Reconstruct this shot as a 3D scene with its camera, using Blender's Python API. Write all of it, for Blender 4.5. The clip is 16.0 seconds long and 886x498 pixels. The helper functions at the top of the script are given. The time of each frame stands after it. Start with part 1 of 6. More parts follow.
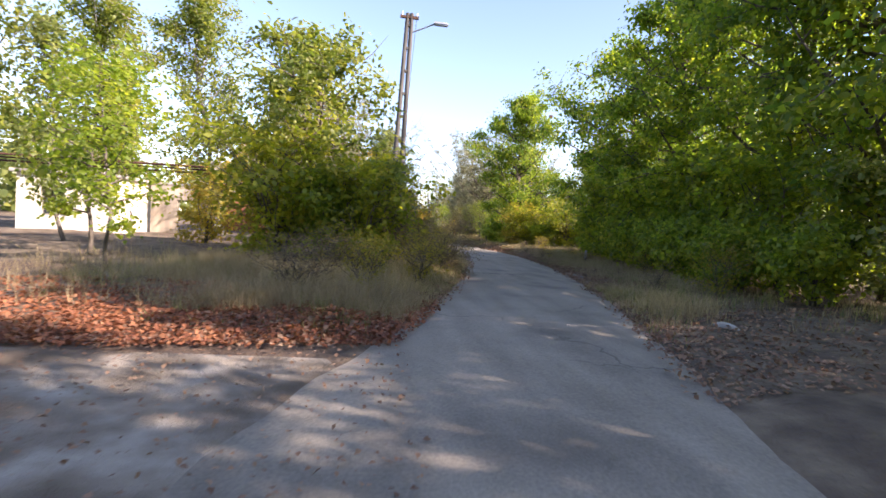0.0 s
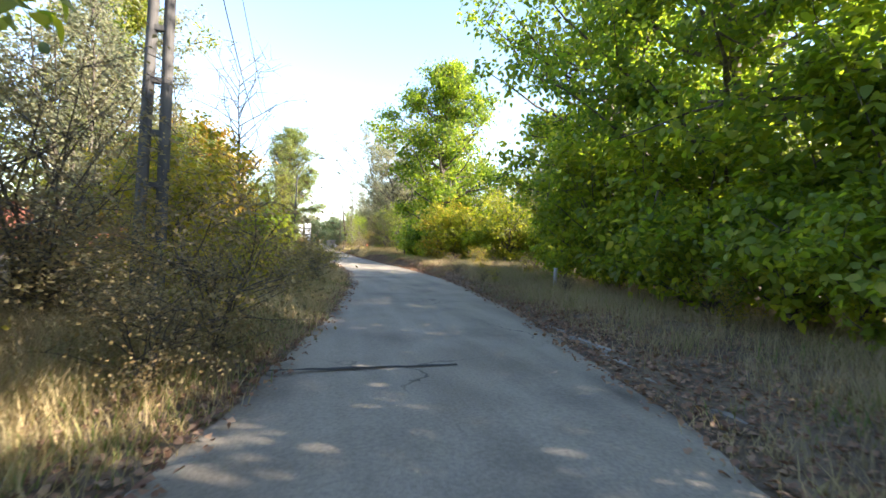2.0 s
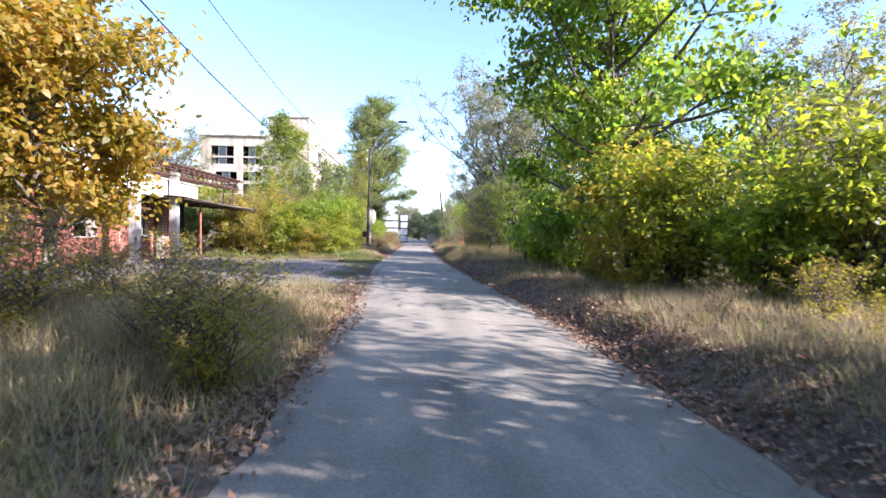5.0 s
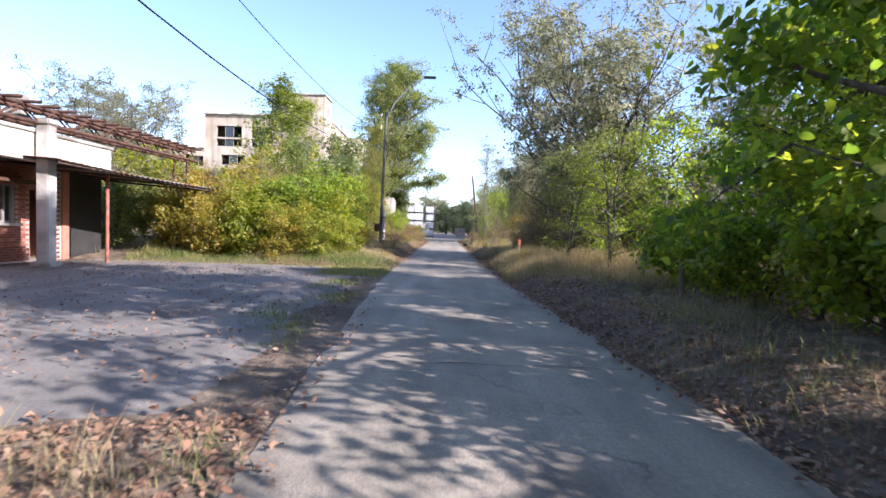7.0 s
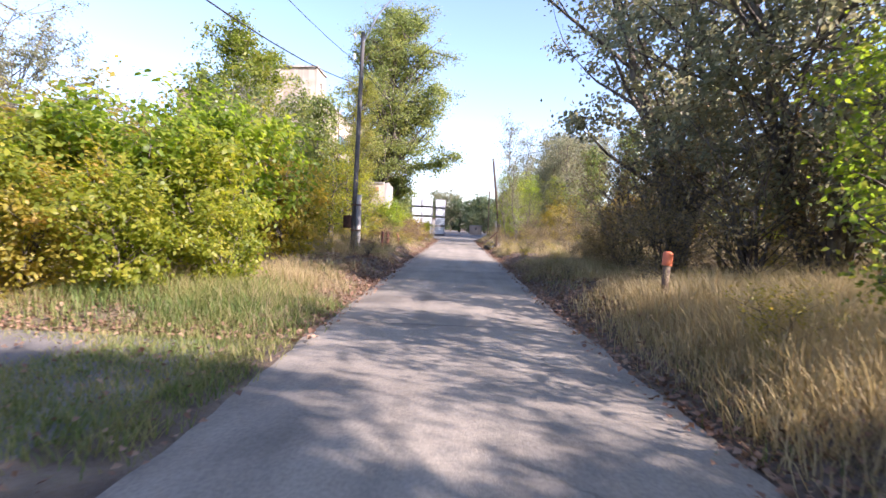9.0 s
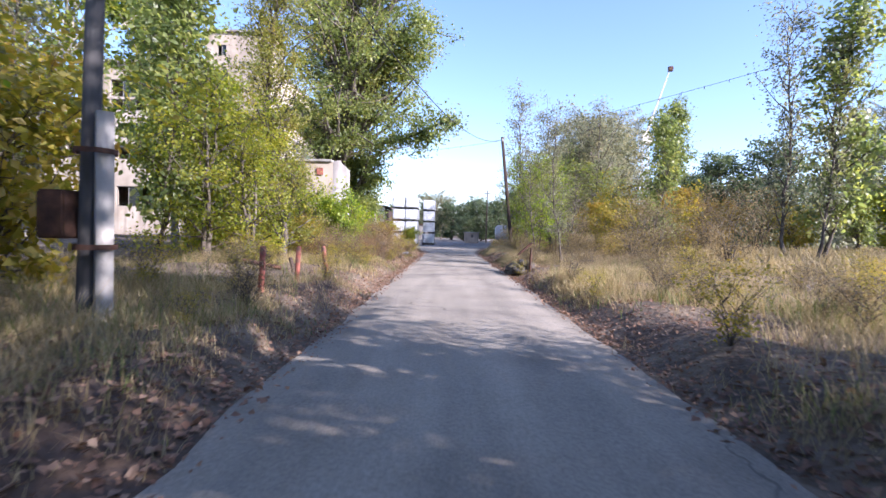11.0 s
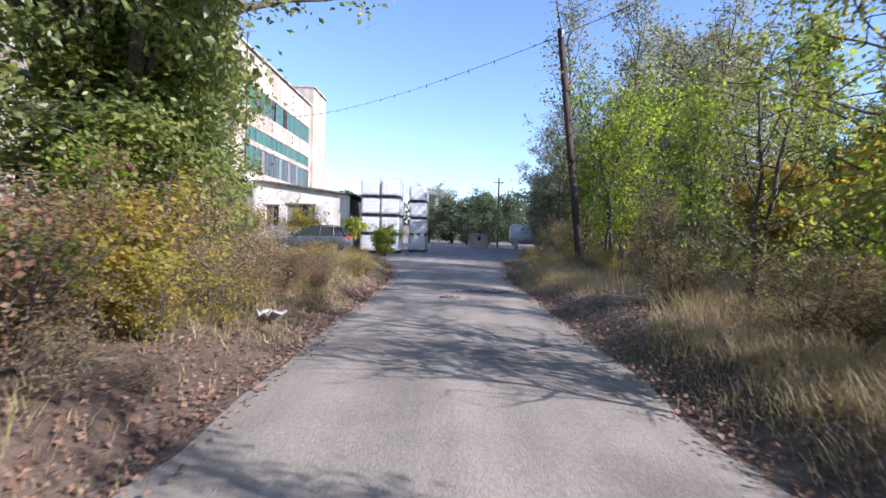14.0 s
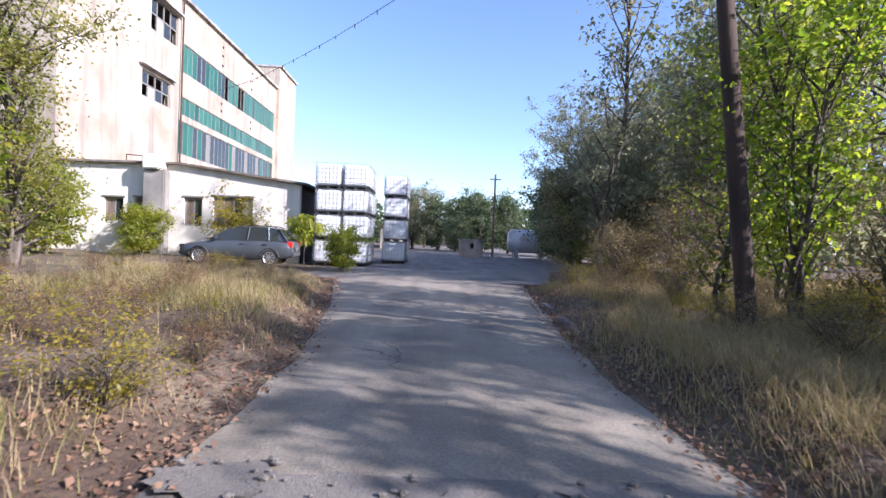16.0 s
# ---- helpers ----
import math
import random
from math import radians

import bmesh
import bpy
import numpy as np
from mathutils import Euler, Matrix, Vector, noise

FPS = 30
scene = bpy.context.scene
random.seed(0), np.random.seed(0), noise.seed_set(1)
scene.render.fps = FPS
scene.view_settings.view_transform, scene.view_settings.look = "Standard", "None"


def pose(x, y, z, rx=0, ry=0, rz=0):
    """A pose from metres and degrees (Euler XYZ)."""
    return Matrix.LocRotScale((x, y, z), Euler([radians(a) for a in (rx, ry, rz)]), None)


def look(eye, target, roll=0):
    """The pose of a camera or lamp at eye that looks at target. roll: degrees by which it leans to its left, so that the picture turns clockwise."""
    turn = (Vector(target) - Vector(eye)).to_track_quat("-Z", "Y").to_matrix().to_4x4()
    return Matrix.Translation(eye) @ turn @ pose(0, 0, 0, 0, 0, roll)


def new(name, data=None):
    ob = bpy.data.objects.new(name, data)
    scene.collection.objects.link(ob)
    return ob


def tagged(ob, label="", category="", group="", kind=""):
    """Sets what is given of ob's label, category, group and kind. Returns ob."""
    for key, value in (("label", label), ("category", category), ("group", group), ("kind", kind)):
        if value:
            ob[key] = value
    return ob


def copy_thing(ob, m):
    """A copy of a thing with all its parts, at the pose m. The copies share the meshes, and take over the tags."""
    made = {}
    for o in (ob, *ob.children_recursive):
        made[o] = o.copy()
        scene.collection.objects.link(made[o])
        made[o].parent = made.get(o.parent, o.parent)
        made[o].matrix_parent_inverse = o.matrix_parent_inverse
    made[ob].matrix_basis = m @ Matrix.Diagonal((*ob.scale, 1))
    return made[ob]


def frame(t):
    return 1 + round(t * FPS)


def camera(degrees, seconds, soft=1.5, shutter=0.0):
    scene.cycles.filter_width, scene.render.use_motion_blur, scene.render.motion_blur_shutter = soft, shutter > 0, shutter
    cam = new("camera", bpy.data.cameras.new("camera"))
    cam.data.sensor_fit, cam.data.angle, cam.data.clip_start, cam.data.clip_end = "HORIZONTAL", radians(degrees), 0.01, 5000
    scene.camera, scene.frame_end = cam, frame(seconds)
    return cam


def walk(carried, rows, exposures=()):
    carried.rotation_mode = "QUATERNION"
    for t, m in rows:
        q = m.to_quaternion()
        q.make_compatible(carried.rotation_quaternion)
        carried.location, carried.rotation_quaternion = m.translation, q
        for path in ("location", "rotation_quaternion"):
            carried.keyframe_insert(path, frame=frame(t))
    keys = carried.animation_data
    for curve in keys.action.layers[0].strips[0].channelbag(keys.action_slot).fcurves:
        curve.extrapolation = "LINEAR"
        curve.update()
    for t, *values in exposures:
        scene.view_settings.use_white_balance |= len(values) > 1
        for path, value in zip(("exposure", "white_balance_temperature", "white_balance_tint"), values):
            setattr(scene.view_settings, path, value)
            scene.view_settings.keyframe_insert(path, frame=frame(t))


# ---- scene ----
cam = camera(82.0, 16.0, soft=1.5, shutter=0.12)
PATH = [
    (0, (-5.224, 0.131, 1.309), (-4.979, 2.115, 1.229), 3.3),
    (0.5, (-4.523, 2.839, 1.282), (-4.088, 4.791, 1.251), 2.9),
    (1, (-3.762, 5.328, 1.246), (-3.245, 7.26, 1.212), 2.3),
    (1.5, (-2.995, 7.952, 1.235), (-2.468, 9.88, 1.193), 2.0),
    (2, (-2.292, 10.411, 1.23), (-1.776, 12.343, 1.213), 1.8),
    (2.5, (-1.619, 12.943, 1.272), (-1.133, 14.883, 1.244), 1.5),
    (3, (-0.922, 15.424, 1.344), (-0.495, 17.377, 1.3), 1.0),
    (3.5, (-0.468, 18.307, 1.292), (-0.114, 20.276, 1.278), 1.0),
    (4, (-0.073, 20.909, 1.311), (0.198, 22.89, 1.265), 0.9),
    (4.5, (0.224, 23.886, 1.361), (0.401, 25.877, 1.301), 0.8),
    (4.7, (0.3, 25.088, 1.368), (0.442, 27.083, 1.315), 0.8),
    (6.8, (0.116, 35.757, 1.396), (0.11, 37.755, 1.308), 1.8),
    (7, (0.063, 36.794, 1.394), (0.061, 38.792, 1.313), 1.8),
    (7.5, (0.14, 39.793, 1.371), (0.134, 41.791, 1.279), 1.8),
    (8, (0.092, 42.574, 1.364), (0.059, 44.573, 1.284), 1.8),
    (8.5, (0.009, 45.549, 1.365), (-0.04, 47.546, 1.278), 1.8),
    (9, (0.043, 48.539, 1.304), (-0.009, 50.537, 1.212), 2.0),
    (9.2, (0.089, 49.809, 1.291), (0.04, 51.807, 1.214), 2.0),
    (11.3, (-0.248, 63.792, 1.248), (-0.263, 65.791, 1.192), 1.6),
    (11.5, (-0.188, 65.016, 1.251), (-0.208, 67.016, 1.205), 1.6),
    (12, (-0.16, 67.809, 1.256), (-0.181, 69.808, 1.212), 1.4),
    (12.5, (-0.141, 70.532, 1.262), (-0.164, 72.531, 1.216), 1.4),
    (13, (-0.108, 73.527, 1.28), (-0.132, 75.526, 1.234), 1.5),
    (13.5, (-0.118, 76.195, 1.273), (-0.143, 78.194, 1.214), 1.6),
    (14, (-0.098, 79.091, 1.265), (-0.115, 81.09, 1.209), 1.5),
    (14.5, (-0.212, 81.723, 1.266), (-0.213, 83.722, 1.219), 1.7),
    (15, (-0.249, 84.243, 1.301), (-0.231, 86.242, 1.251), 2.2),
    (15.5, (-0.15, 86.061, 1.333), (-0.123, 88.06, 1.277), 2.3),
    (16, (-0.177, 87.845, 1.362), (-0.136, 89.844, 1.326), 2.3),
]
EXPOSURES = [(0.0, 1.77, 6650, 27), (0.7, 1.87, 6450, 26), (1.5, 2.15, 6500, 19), (2.5, 2.35, 6600, 12), (3.5, 2.27, 6500, 16), (4.7, 1.93, 5550, 23), (7.0, 1.55, 5700, 23), (9.0, 1.77, 6000, 30), (12.0, 1.24, 5330, 25), (13.0, 1.05, 5330, 23), (16.0, 1.17, 5480, 25)]

walk(cam, [(t, look(eye, target, roll)) for t, eye, target, roll in PATH], EXPOSURES)

# ---- world and sun ----
SUN_AZ, SUN_EL = math.atan2(-0.48, 0.88), radians(29)
world = bpy.data.worlds.new("world")
scene.world = world
world.use_nodes = True
wn = world.node_tree.nodes
sky = wn.new("ShaderNodeTexSky")
sky.sky_type = "NISHITA"
sky.sun_disc = False
sky.sun_elevation = SUN_EL
sky.sun_rotation = math.pi / 2 - SUN_AZ
sky.air_density, sky.dust_density, sky.ozone_density = 1.0, 0.6, 1.5
wn["Background"].inputs["Strength"].default_value = 0.12
world.node_tree.links.new(sky.outputs["Color"], wn["Background"].inputs["Color"])
sun_data = bpy.data.lights.new("sun", "SUN")
sun_data.energy, sun_data.angle, sun_data.color = 5.0, radians(0.55), (1.0, 0.91, 0.77)
sun = new("sun", sun_data)
sun.matrix_world = look((math.cos(SUN_EL) * math.cos(SUN_AZ) * 50, math.cos(SUN_EL) * math.sin(SUN_AZ) * 50, math.sin(SUN_EL) * 50), (0, 0, 0))


# ---- materials ----
def mat(name, stops, scale=3.0, rough=0.85, metal=0.0, bump=0.3, bump_scale=40.0, detail=6.0, stretch=(1, 1, 1), spots=None, spot_scale=0.7, spot_at=(0.5, 0.62), per=None, bump_dist=0.01):
    """A principled material: noise in the colours given by stops, stains in the colour spots, fine relief. per: vary by 'object' or 'island'."""
    m = bpy.data.materials.new(name)
    m.use_nodes = True
    n, l = m.node_tree.nodes, m.node_tree.links
    bsdf = n["Principled BSDF"]
    tc, mp = n.new("ShaderNodeTexCoord"), n.new("ShaderNodeMapping")
    mp.inputs["Scale"].default_value = stretch
    l.new(tc.outputs["Object"], mp.inputs["Vector"])
    a = n.new("ShaderNodeTexNoise")
    a.inputs["Scale"].default_value, a.inputs["Detail"].default_value = scale, detail
    l.new(mp.outputs[0], a.inputs["Vector"])
    ramp = n.new("ShaderNodeValToRGB")
    els = ramp.color_ramp.elements
    for i, c in enumerate(stops):
        p = 0.3 + 0.4 * i / max(1, len(stops) - 1)
        e = els[i] if i < 2 else els.new(p)
        e.position, e.color = p, (*c[:3], 1)
    fac = a.outputs["Fac"]
    if per:
        src = n.new("ShaderNodeObjectInfo" if per == "object" else "ShaderNodeNewGeometry")
        mix = n.new("ShaderNodeMath")
        mix.operation = "MULTIPLY_ADD"
        mix.inputs[1].default_value, mix.inputs[2].default_value = 0.5, 0.25
        l.new(src.outputs["Random" if per == "object" else "Random Per Island"], mix.inputs[0])
        av = n.new("ShaderNodeMath")
        av.operation = "ADD"
        sub = n.new("ShaderNodeMath")
        sub.operation = "MULTIPLY_ADD"
        sub.inputs[1].default_value, sub.inputs[2].default_value = 0.5, -0.25
        l.new(fac, sub.inputs[0])
        l.new(mix.outputs[0], av.inputs[0])
        l.new(sub.outputs[0], av.inputs[1])
        fac = av.outputs[0]
    l.new(fac, ramp.inputs["Fac"])
    col = ramp.outputs["Color"]
    if spots:
        b = n.new("ShaderNodeTexNoise")
        b.inputs["Scale"].default_value, b.inputs["Detail"].default_value = spot_scale, 8.0
        l.new(mp.outputs[0], b.inputs["Vector"])
        r2 = n.new("ShaderNodeMapRange")
        r2.inputs["From Min"].default_value, r2.inputs["From Max"].default_value = spot_at
        l.new(b.outputs["Fac"], r2.inputs["Value"])
        mx = n.new("ShaderNodeMix")
        mx.data_type = "RGBA"
        l.new(r2.outputs[0], mx.inputs["Factor"])
        l.new(col, mx.inputs["A"])
        mx.inputs["B"].default_value = (*spots[:3], 1)
        col = mx.outputs["Result"]
    l.new(col, bsdf.inputs["Base Color"])
    bsdf.inputs["Roughness"].default_value, bsdf.inputs["Metallic"].default_value = rough, metal
    if bump:
        c = n.new("ShaderNodeTexNoise")
        c.inputs["Scale"].default_value, c.inputs["Detail"].default_value = bump_scale, 5.0
        l.new(mp.outputs[0], c.inputs["Vector"])
        bp = n.new("ShaderNodeBump")
        bp.inputs["Strength"].default_value, bp.inputs["Distance"].default_value = bump, bump_dist
        l.new(c.outputs["Fac"], bp.inputs["Height"])
        l.new(bp.outputs[0], bsdf.inputs["Normal"])
    return m


def leaf_mat(name, stops, shine=0.5, through_light=0.5, tone=0.9):
    """Leaves: the colour differs from leaf to leaf and from bough to bough; some light passes through."""
    m = bpy.data.materials.new(name)
    m.use_nodes = True
    n, l = m.node_tree.nodes, m.node_tree.links
    geo, tc, noi = n.new("ShaderNodeNewGeometry"), n.new("ShaderNodeTexCoord"), n.new("ShaderNodeTexNoise")
    noi.inputs["Scale"].default_value = 0.7
    l.new(tc.outputs["Object"], noi.inputs["Vector"])
    a = n.new("ShaderNodeMath")
    a.operation = "MULTIPLY_ADD"
    a.inputs[1].default_value = 0.55
    l.new(geo.outputs["Random Per Island"], a.inputs[0])
    b = n.new("ShaderNodeMath")
    b.operation = "MULTIPLY_ADD"
    b.inputs[1].default_value, b.inputs[2].default_value = 1.1, -0.33
    l.new(noi.outputs["Fac"], b.inputs[0])
    l.new(b.outputs[0], a.inputs[2])
    ramp = n.new("ShaderNodeValToRGB")
    els = ramp.color_ramp.elements
    for i, c in enumerate(stops):
        p = i / max(1, len(stops) - 1)
        e = els[i] if i < 2 else els.new(p)
        e.position, e.color = p, (c[0] * tone, c[1] * tone, c[2] * tone, 1)
    l.new(a.outputs[0], ramp.inputs["Fac"])
    bsdf = n["Principled BSDF"]
    bsdf.inputs["Roughness"].default_value = shine
    l.new(ramp.outputs["Color"], bsdf.inputs["Base Color"])
    tr = n.new("ShaderNodeBsdfTranslucent")
    hue = n.new("ShaderNodeHueSaturation")
    hue.inputs["Value"].default_value, hue.inputs["Saturation"].default_value = 2.1, 1.08
    l.new(ramp.outputs["Color"], hue.inputs["Color"])
    l.new(hue.outputs["Color"], tr.inputs["Color"])
    mx = n.new("ShaderNodeMixShader")
    mx.inputs[0].default_value = through_light
    l.new(bsdf.outputs[0], mx.inputs[1])
    l.new(tr.outputs[0], mx.inputs[2])
    l.new(mx.outputs[0], n["Material Output"].inputs["Surface"])
    return m


M = {}
def road_mat(name, stops, dark):
    """Old paving: broad tone changes, aggregate speckle, tyre-worn stains and a net of fine cracks."""
    m = mat(name, stops, 0.55, 0.9, bump=0.6, bump_scale=70, spots=dark, spot_scale=0.55, spot_at=(0.48, 0.7), bump_dist=0.012, detail=10)
    n, l = m.node_tree.nodes, m.node_tree.links
    bsdf = n["Principled BSDF"]
    was = bsdf.inputs["Base Color"].links[0].from_socket
    tc = n.new("ShaderNodeTexCoord")
    warp = n.new("ShaderNodeTexNoise")
    warp.inputs["Scale"].default_value, warp.inputs["Detail"].default_value = 1.7, 6
    l.new(tc.outputs["Object"], warp.inputs["Vector"])
    add = n.new("ShaderNodeMix")
    add.data_type, add.blend_type = "RGBA", "ADD"
    add.inputs["Factor"].default_value = 0.9
    l.new(tc.outputs["Object"], add.inputs["A"])
    l.new(warp.outputs["Color"], add.inputs["B"])
    vor = n.new("ShaderNodeTexVoronoi")
    vor.feature = "DISTANCE_TO_EDGE"
    vor.inputs["Scale"].default_value = 0.3
    l.new(add.outputs["Result"], vor.inputs["Vector"])
    thin = n.new("ShaderNodeMapRange")
    thin.inputs["From Min"].default_value, thin.inputs["From Max"].default_value = 0.001, 0.006
    thin.inputs["To Min"].default_value, thin.inputs["To Max"].default_value = 0.0, 1.0
    l.new(vor.outputs["Distance"], thin.inputs["Value"])
    grain = n.new("ShaderNodeTexNoise")
    grain.inputs["Scale"].default_value, grain.inputs["Detail"].default_value = 38, 4
    l.new(tc.outputs["Object"], grain.inputs["Vector"])
    gr = n.new("ShaderNodeMapRange")
    gr.inputs["From Min"].default_value, gr.inputs["From Max"].default_value = 0.3, 0.7
    gr.inputs["To Min"].default_value, gr.inputs["To Max"].default_value = 0.8, 1.18
    l.new(grain.outputs["Fac"], gr.inputs["Value"])
    lane = n.new("ShaderNodeMapping")
    lane.inputs["Scale"].default_value = (1.5, 0.16, 1)
    l.new(tc.outputs["Object"], lane.inputs["Vector"])
    worn = n.new("ShaderNodeTexNoise")
    worn.inputs["Scale"].default_value, worn.inputs["Detail"].default_value = 1.3, 7
    l.new(lane.outputs[0], worn.inputs["Vector"])
    wr_ = n.new("ShaderNodeMapRange")
    wr_.inputs["From Min"].default_value, wr_.inputs["From Max"].default_value = 0.32, 0.66
    wr_.inputs["To Min"].default_value, wr_.inputs["To Max"].default_value = 0.76, 1.12
    l.new(worn.outputs["Fac"], wr_.inputs["Value"])
    streak = n.new("ShaderNodeMath")
    streak.operation = "MULTIPLY"
    l.new(gr.outputs[0], streak.inputs[0])
    l.new(wr_.outputs[0], streak.inputs[1])
    both = n.new("ShaderNodeMath")
    both.operation = "MULTIPLY"
    where = n.new("ShaderNodeTexNoise")
    where.inputs["Scale"].default_value, where.inputs["Detail"].default_value = 0.45, 3
    l.new(tc.outputs["Object"], where.inputs["Vector"])
    keep = n.new("ShaderNodeMapRange")
    keep.inputs["From Min"].default_value, keep.inputs["From Max"].default_value = 0.5, 0.68
    keep.inputs["To Min"].default_value, keep.inputs["To Max"].default_value = 1.0, 0.4
    l.new(where.outputs["Fac"], keep.inputs["Value"])
    patch = n.new("ShaderNodeMath")
    patch.operation = "MAXIMUM"
    l.new(thin.outputs[0], patch.inputs[0])
    l.new(keep.outputs[0], patch.inputs[1])
    l.new(patch.outputs[0], both.inputs[0])
    l.new(streak.outputs[0], both.inputs[1])
    sc = n.new("ShaderNodeVectorMath")
    sc.operation = "SCALE"
    l.new(was, sc.inputs[0])
    l.new(both.outputs[0], sc.inputs["Scale"])
    l.new(sc.outputs[0], bsdf.inputs["Base Color"])
    return m


M["soil"] = mat("soil", [(0.075, 0.054, 0.036), (0.14, 0.102, 0.066), (0.22, 0.168, 0.11)], 2.6, 0.95, bump=1.0, bump_scale=14, detail=14, spots=(0.08, 0.052, 0.034), spot_scale=0.35, bump_dist=0.06)
M["road"] = road_mat("worn_concrete_road", [(0.215, 0.182, 0.137), (0.285, 0.247, 0.19), (0.355, 0.31, 0.243)], (0.155, 0.132, 0.102))
M["spoil"] = mat("dark_spoil", [(0.05, 0.044, 0.038), (0.1, 0.09, 0.08), (0.17, 0.155, 0.138)], 7.0, 0.95, bump=1.0, bump_scale=40, detail=12)
M["gravel"] = mat("pale_gravel", [(0.15, 0.12, 0.085), (0.29, 0.25, 0.195), (0.44, 0.4, 0.335)], 2.2, 0.95, bump=1.0, bump_scale=45, detail=12, spots=(0.13, 0.095, 0.062), spot_scale=0.8, spot_at=(0.42, 0.58), bump_dist=0.04)
M["yard"] = road_mat("old_asphalt", [(0.14, 0.125, 0.11), (0.2, 0.18, 0.155), (0.28, 0.25, 0.215)], (0.1, 0.09, 0.08))
M["bark"] = mat("grey_brown_bark", [(0.05, 0.04, 0.032), (0.11, 0.09, 0.07), (0.19, 0.165, 0.13)], 9, 0.95, bump=1.0, bump_scale=22, stretch=(1, 1, 0.25), bump_dist=0.03)
M["pale_bark"] = mat("pale_bark", [(0.16, 0.14, 0.115), (0.28, 0.25, 0.21), (0.4, 0.37, 0.31)], 7, 0.9, bump=0.8, bump_scale=20, stretch=(1, 1, 0.4), bump_dist=0.02)
M["lime"] = leaf_mat("lime_leaves", [(0.035, 0.065, 0.013), (0.09, 0.145, 0.02), (0.185, 0.23, 0.028), (0.34, 0.31, 0.046)], 0.45, 0.66, 1.05)
M["green"] = leaf_mat("shrub_leaves", [(0.06, 0.09, 0.02), (0.125, 0.165, 0.028), (0.225, 0.245, 0.04), (0.35, 0.3, 0.055)])
M["fresh"] = leaf_mat("fresh_green_leaves", [(0.06, 0.1, 0.015), (0.125, 0.18, 0.022), (0.22, 0.26, 0.03), (0.34, 0.31, 0.045)], 0.5, 0.6, 1.1)
M["poplar"] = leaf_mat("poplar_leaves", [(0.05, 0.075, 0.026), (0.11, 0.14, 0.042), (0.19, 0.21, 0.055), (0.31, 0.28, 0.07)], 0.42, 0.5, 1.1)
M["ashleaf"] = leaf_mat("yellow_green_leaves", [(0.075, 0.11, 0.014), (0.16, 0.195, 0.022), (0.28, 0.28, 0.033), (0.4, 0.33, 0.05)], 0.5, 0.58, 1.0)
M["ivyleaf"] = leaf_mat("olive_creeper_leaves", [(0.07, 0.09, 0.02), (0.14, 0.155, 0.032), (0.23, 0.22, 0.045), (0.33, 0.25, 0.06)], 0.5, 0.5, 1.05)
M["willow"] = leaf_mat("grey_green_leaves", [(0.09, 0.102, 0.062), (0.17, 0.178, 0.1), (0.25, 0.242, 0.135), (0.34, 0.275, 0.13)])
M["yellow"] = leaf_mat("autumn_yellow_leaves", [(0.09, 0.1, 0.015), (0.21, 0.17, 0.02), (0.34, 0.22, 0.03), (0.3, 0.13, 0.03)], tone=0.95)
M["olive"] = leaf_mat("yellowing_leaves", [(0.12, 0.13, 0.02), (0.24, 0.22, 0.03), (0.36, 0.28, 0.045), (0.38, 0.22, 0.055)])
M["brown"] = leaf_mat("dry_brush_leaves", [(0.11, 0.1, 0.045), (0.19, 0.155, 0.07), (0.27, 0.2, 0.09), (0.32, 0.2, 0.085)], 0.8, 0.3)
M["rusty"] = leaf_mat("rust_red_weed_leaves", [(0.12, 0.06, 0.035), (0.2, 0.1, 0.055), (0.24, 0.17, 0.07), (0.16, 0.17, 0.05)], 0.8, 0.3)
M["far_green"] = leaf_mat("dark_green_leaves", [(0.04, 0.065, 0.034), (0.075, 0.105, 0.05), (0.12, 0.15, 0.065), (0.17, 0.18, 0.075)])
M["straw"] = leaf_mat("dry_grass", [(0.16, 0.125, 0.06), (0.27, 0.21, 0.10), (0.38, 0.30, 0.15), (0.30, 0.22, 0.10)], 0.7, 0.3, 1.15)
M["grass"] = leaf_mat("green_grass", [(0.05, 0.09, 0.02), (0.10, 0.14, 0.03), (0.2, 0.19, 0.06), (0.3, 0.24, 0.11)], 0.7, 0.3, 1.15)
M["dull_grass"] = leaf_mat("dull_dry_grass", [(0.13, 0.105, 0.06), (0.21, 0.165, 0.09), (0.3, 0.235, 0.13), (0.24, 0.21, 0.09)], 0.8, 0.3, 1.15)
M["red_litter"] = leaf_mat("rust_red_fallen_leaves", [(0.09, 0.035, 0.02), (0.22, 0.075, 0.035), (0.36, 0.14, 0.06), (0.4, 0.25, 0.14)], 0.8, 0.15)
M["litter"] = leaf_mat("fallen_leaves", [(0.07, 0.038, 0.024), (0.14, 0.075, 0.045), (0.23, 0.14, 0.085), (0.3, 0.215, 0.145)], 0.8, 0.15, 1.25)
M["plaster"] = mat("pale_render", [(0.34, 0.28, 0.21), (0.42, 0.355, 0.275), (0.49, 0.425, 0.34)], 0.7, 0.9, bump=0.5, bump_scale=30, spots=(0.3, 0.235, 0.16), spot_scale=0.3, spot_at=(0.53, 0.75), detail=12)
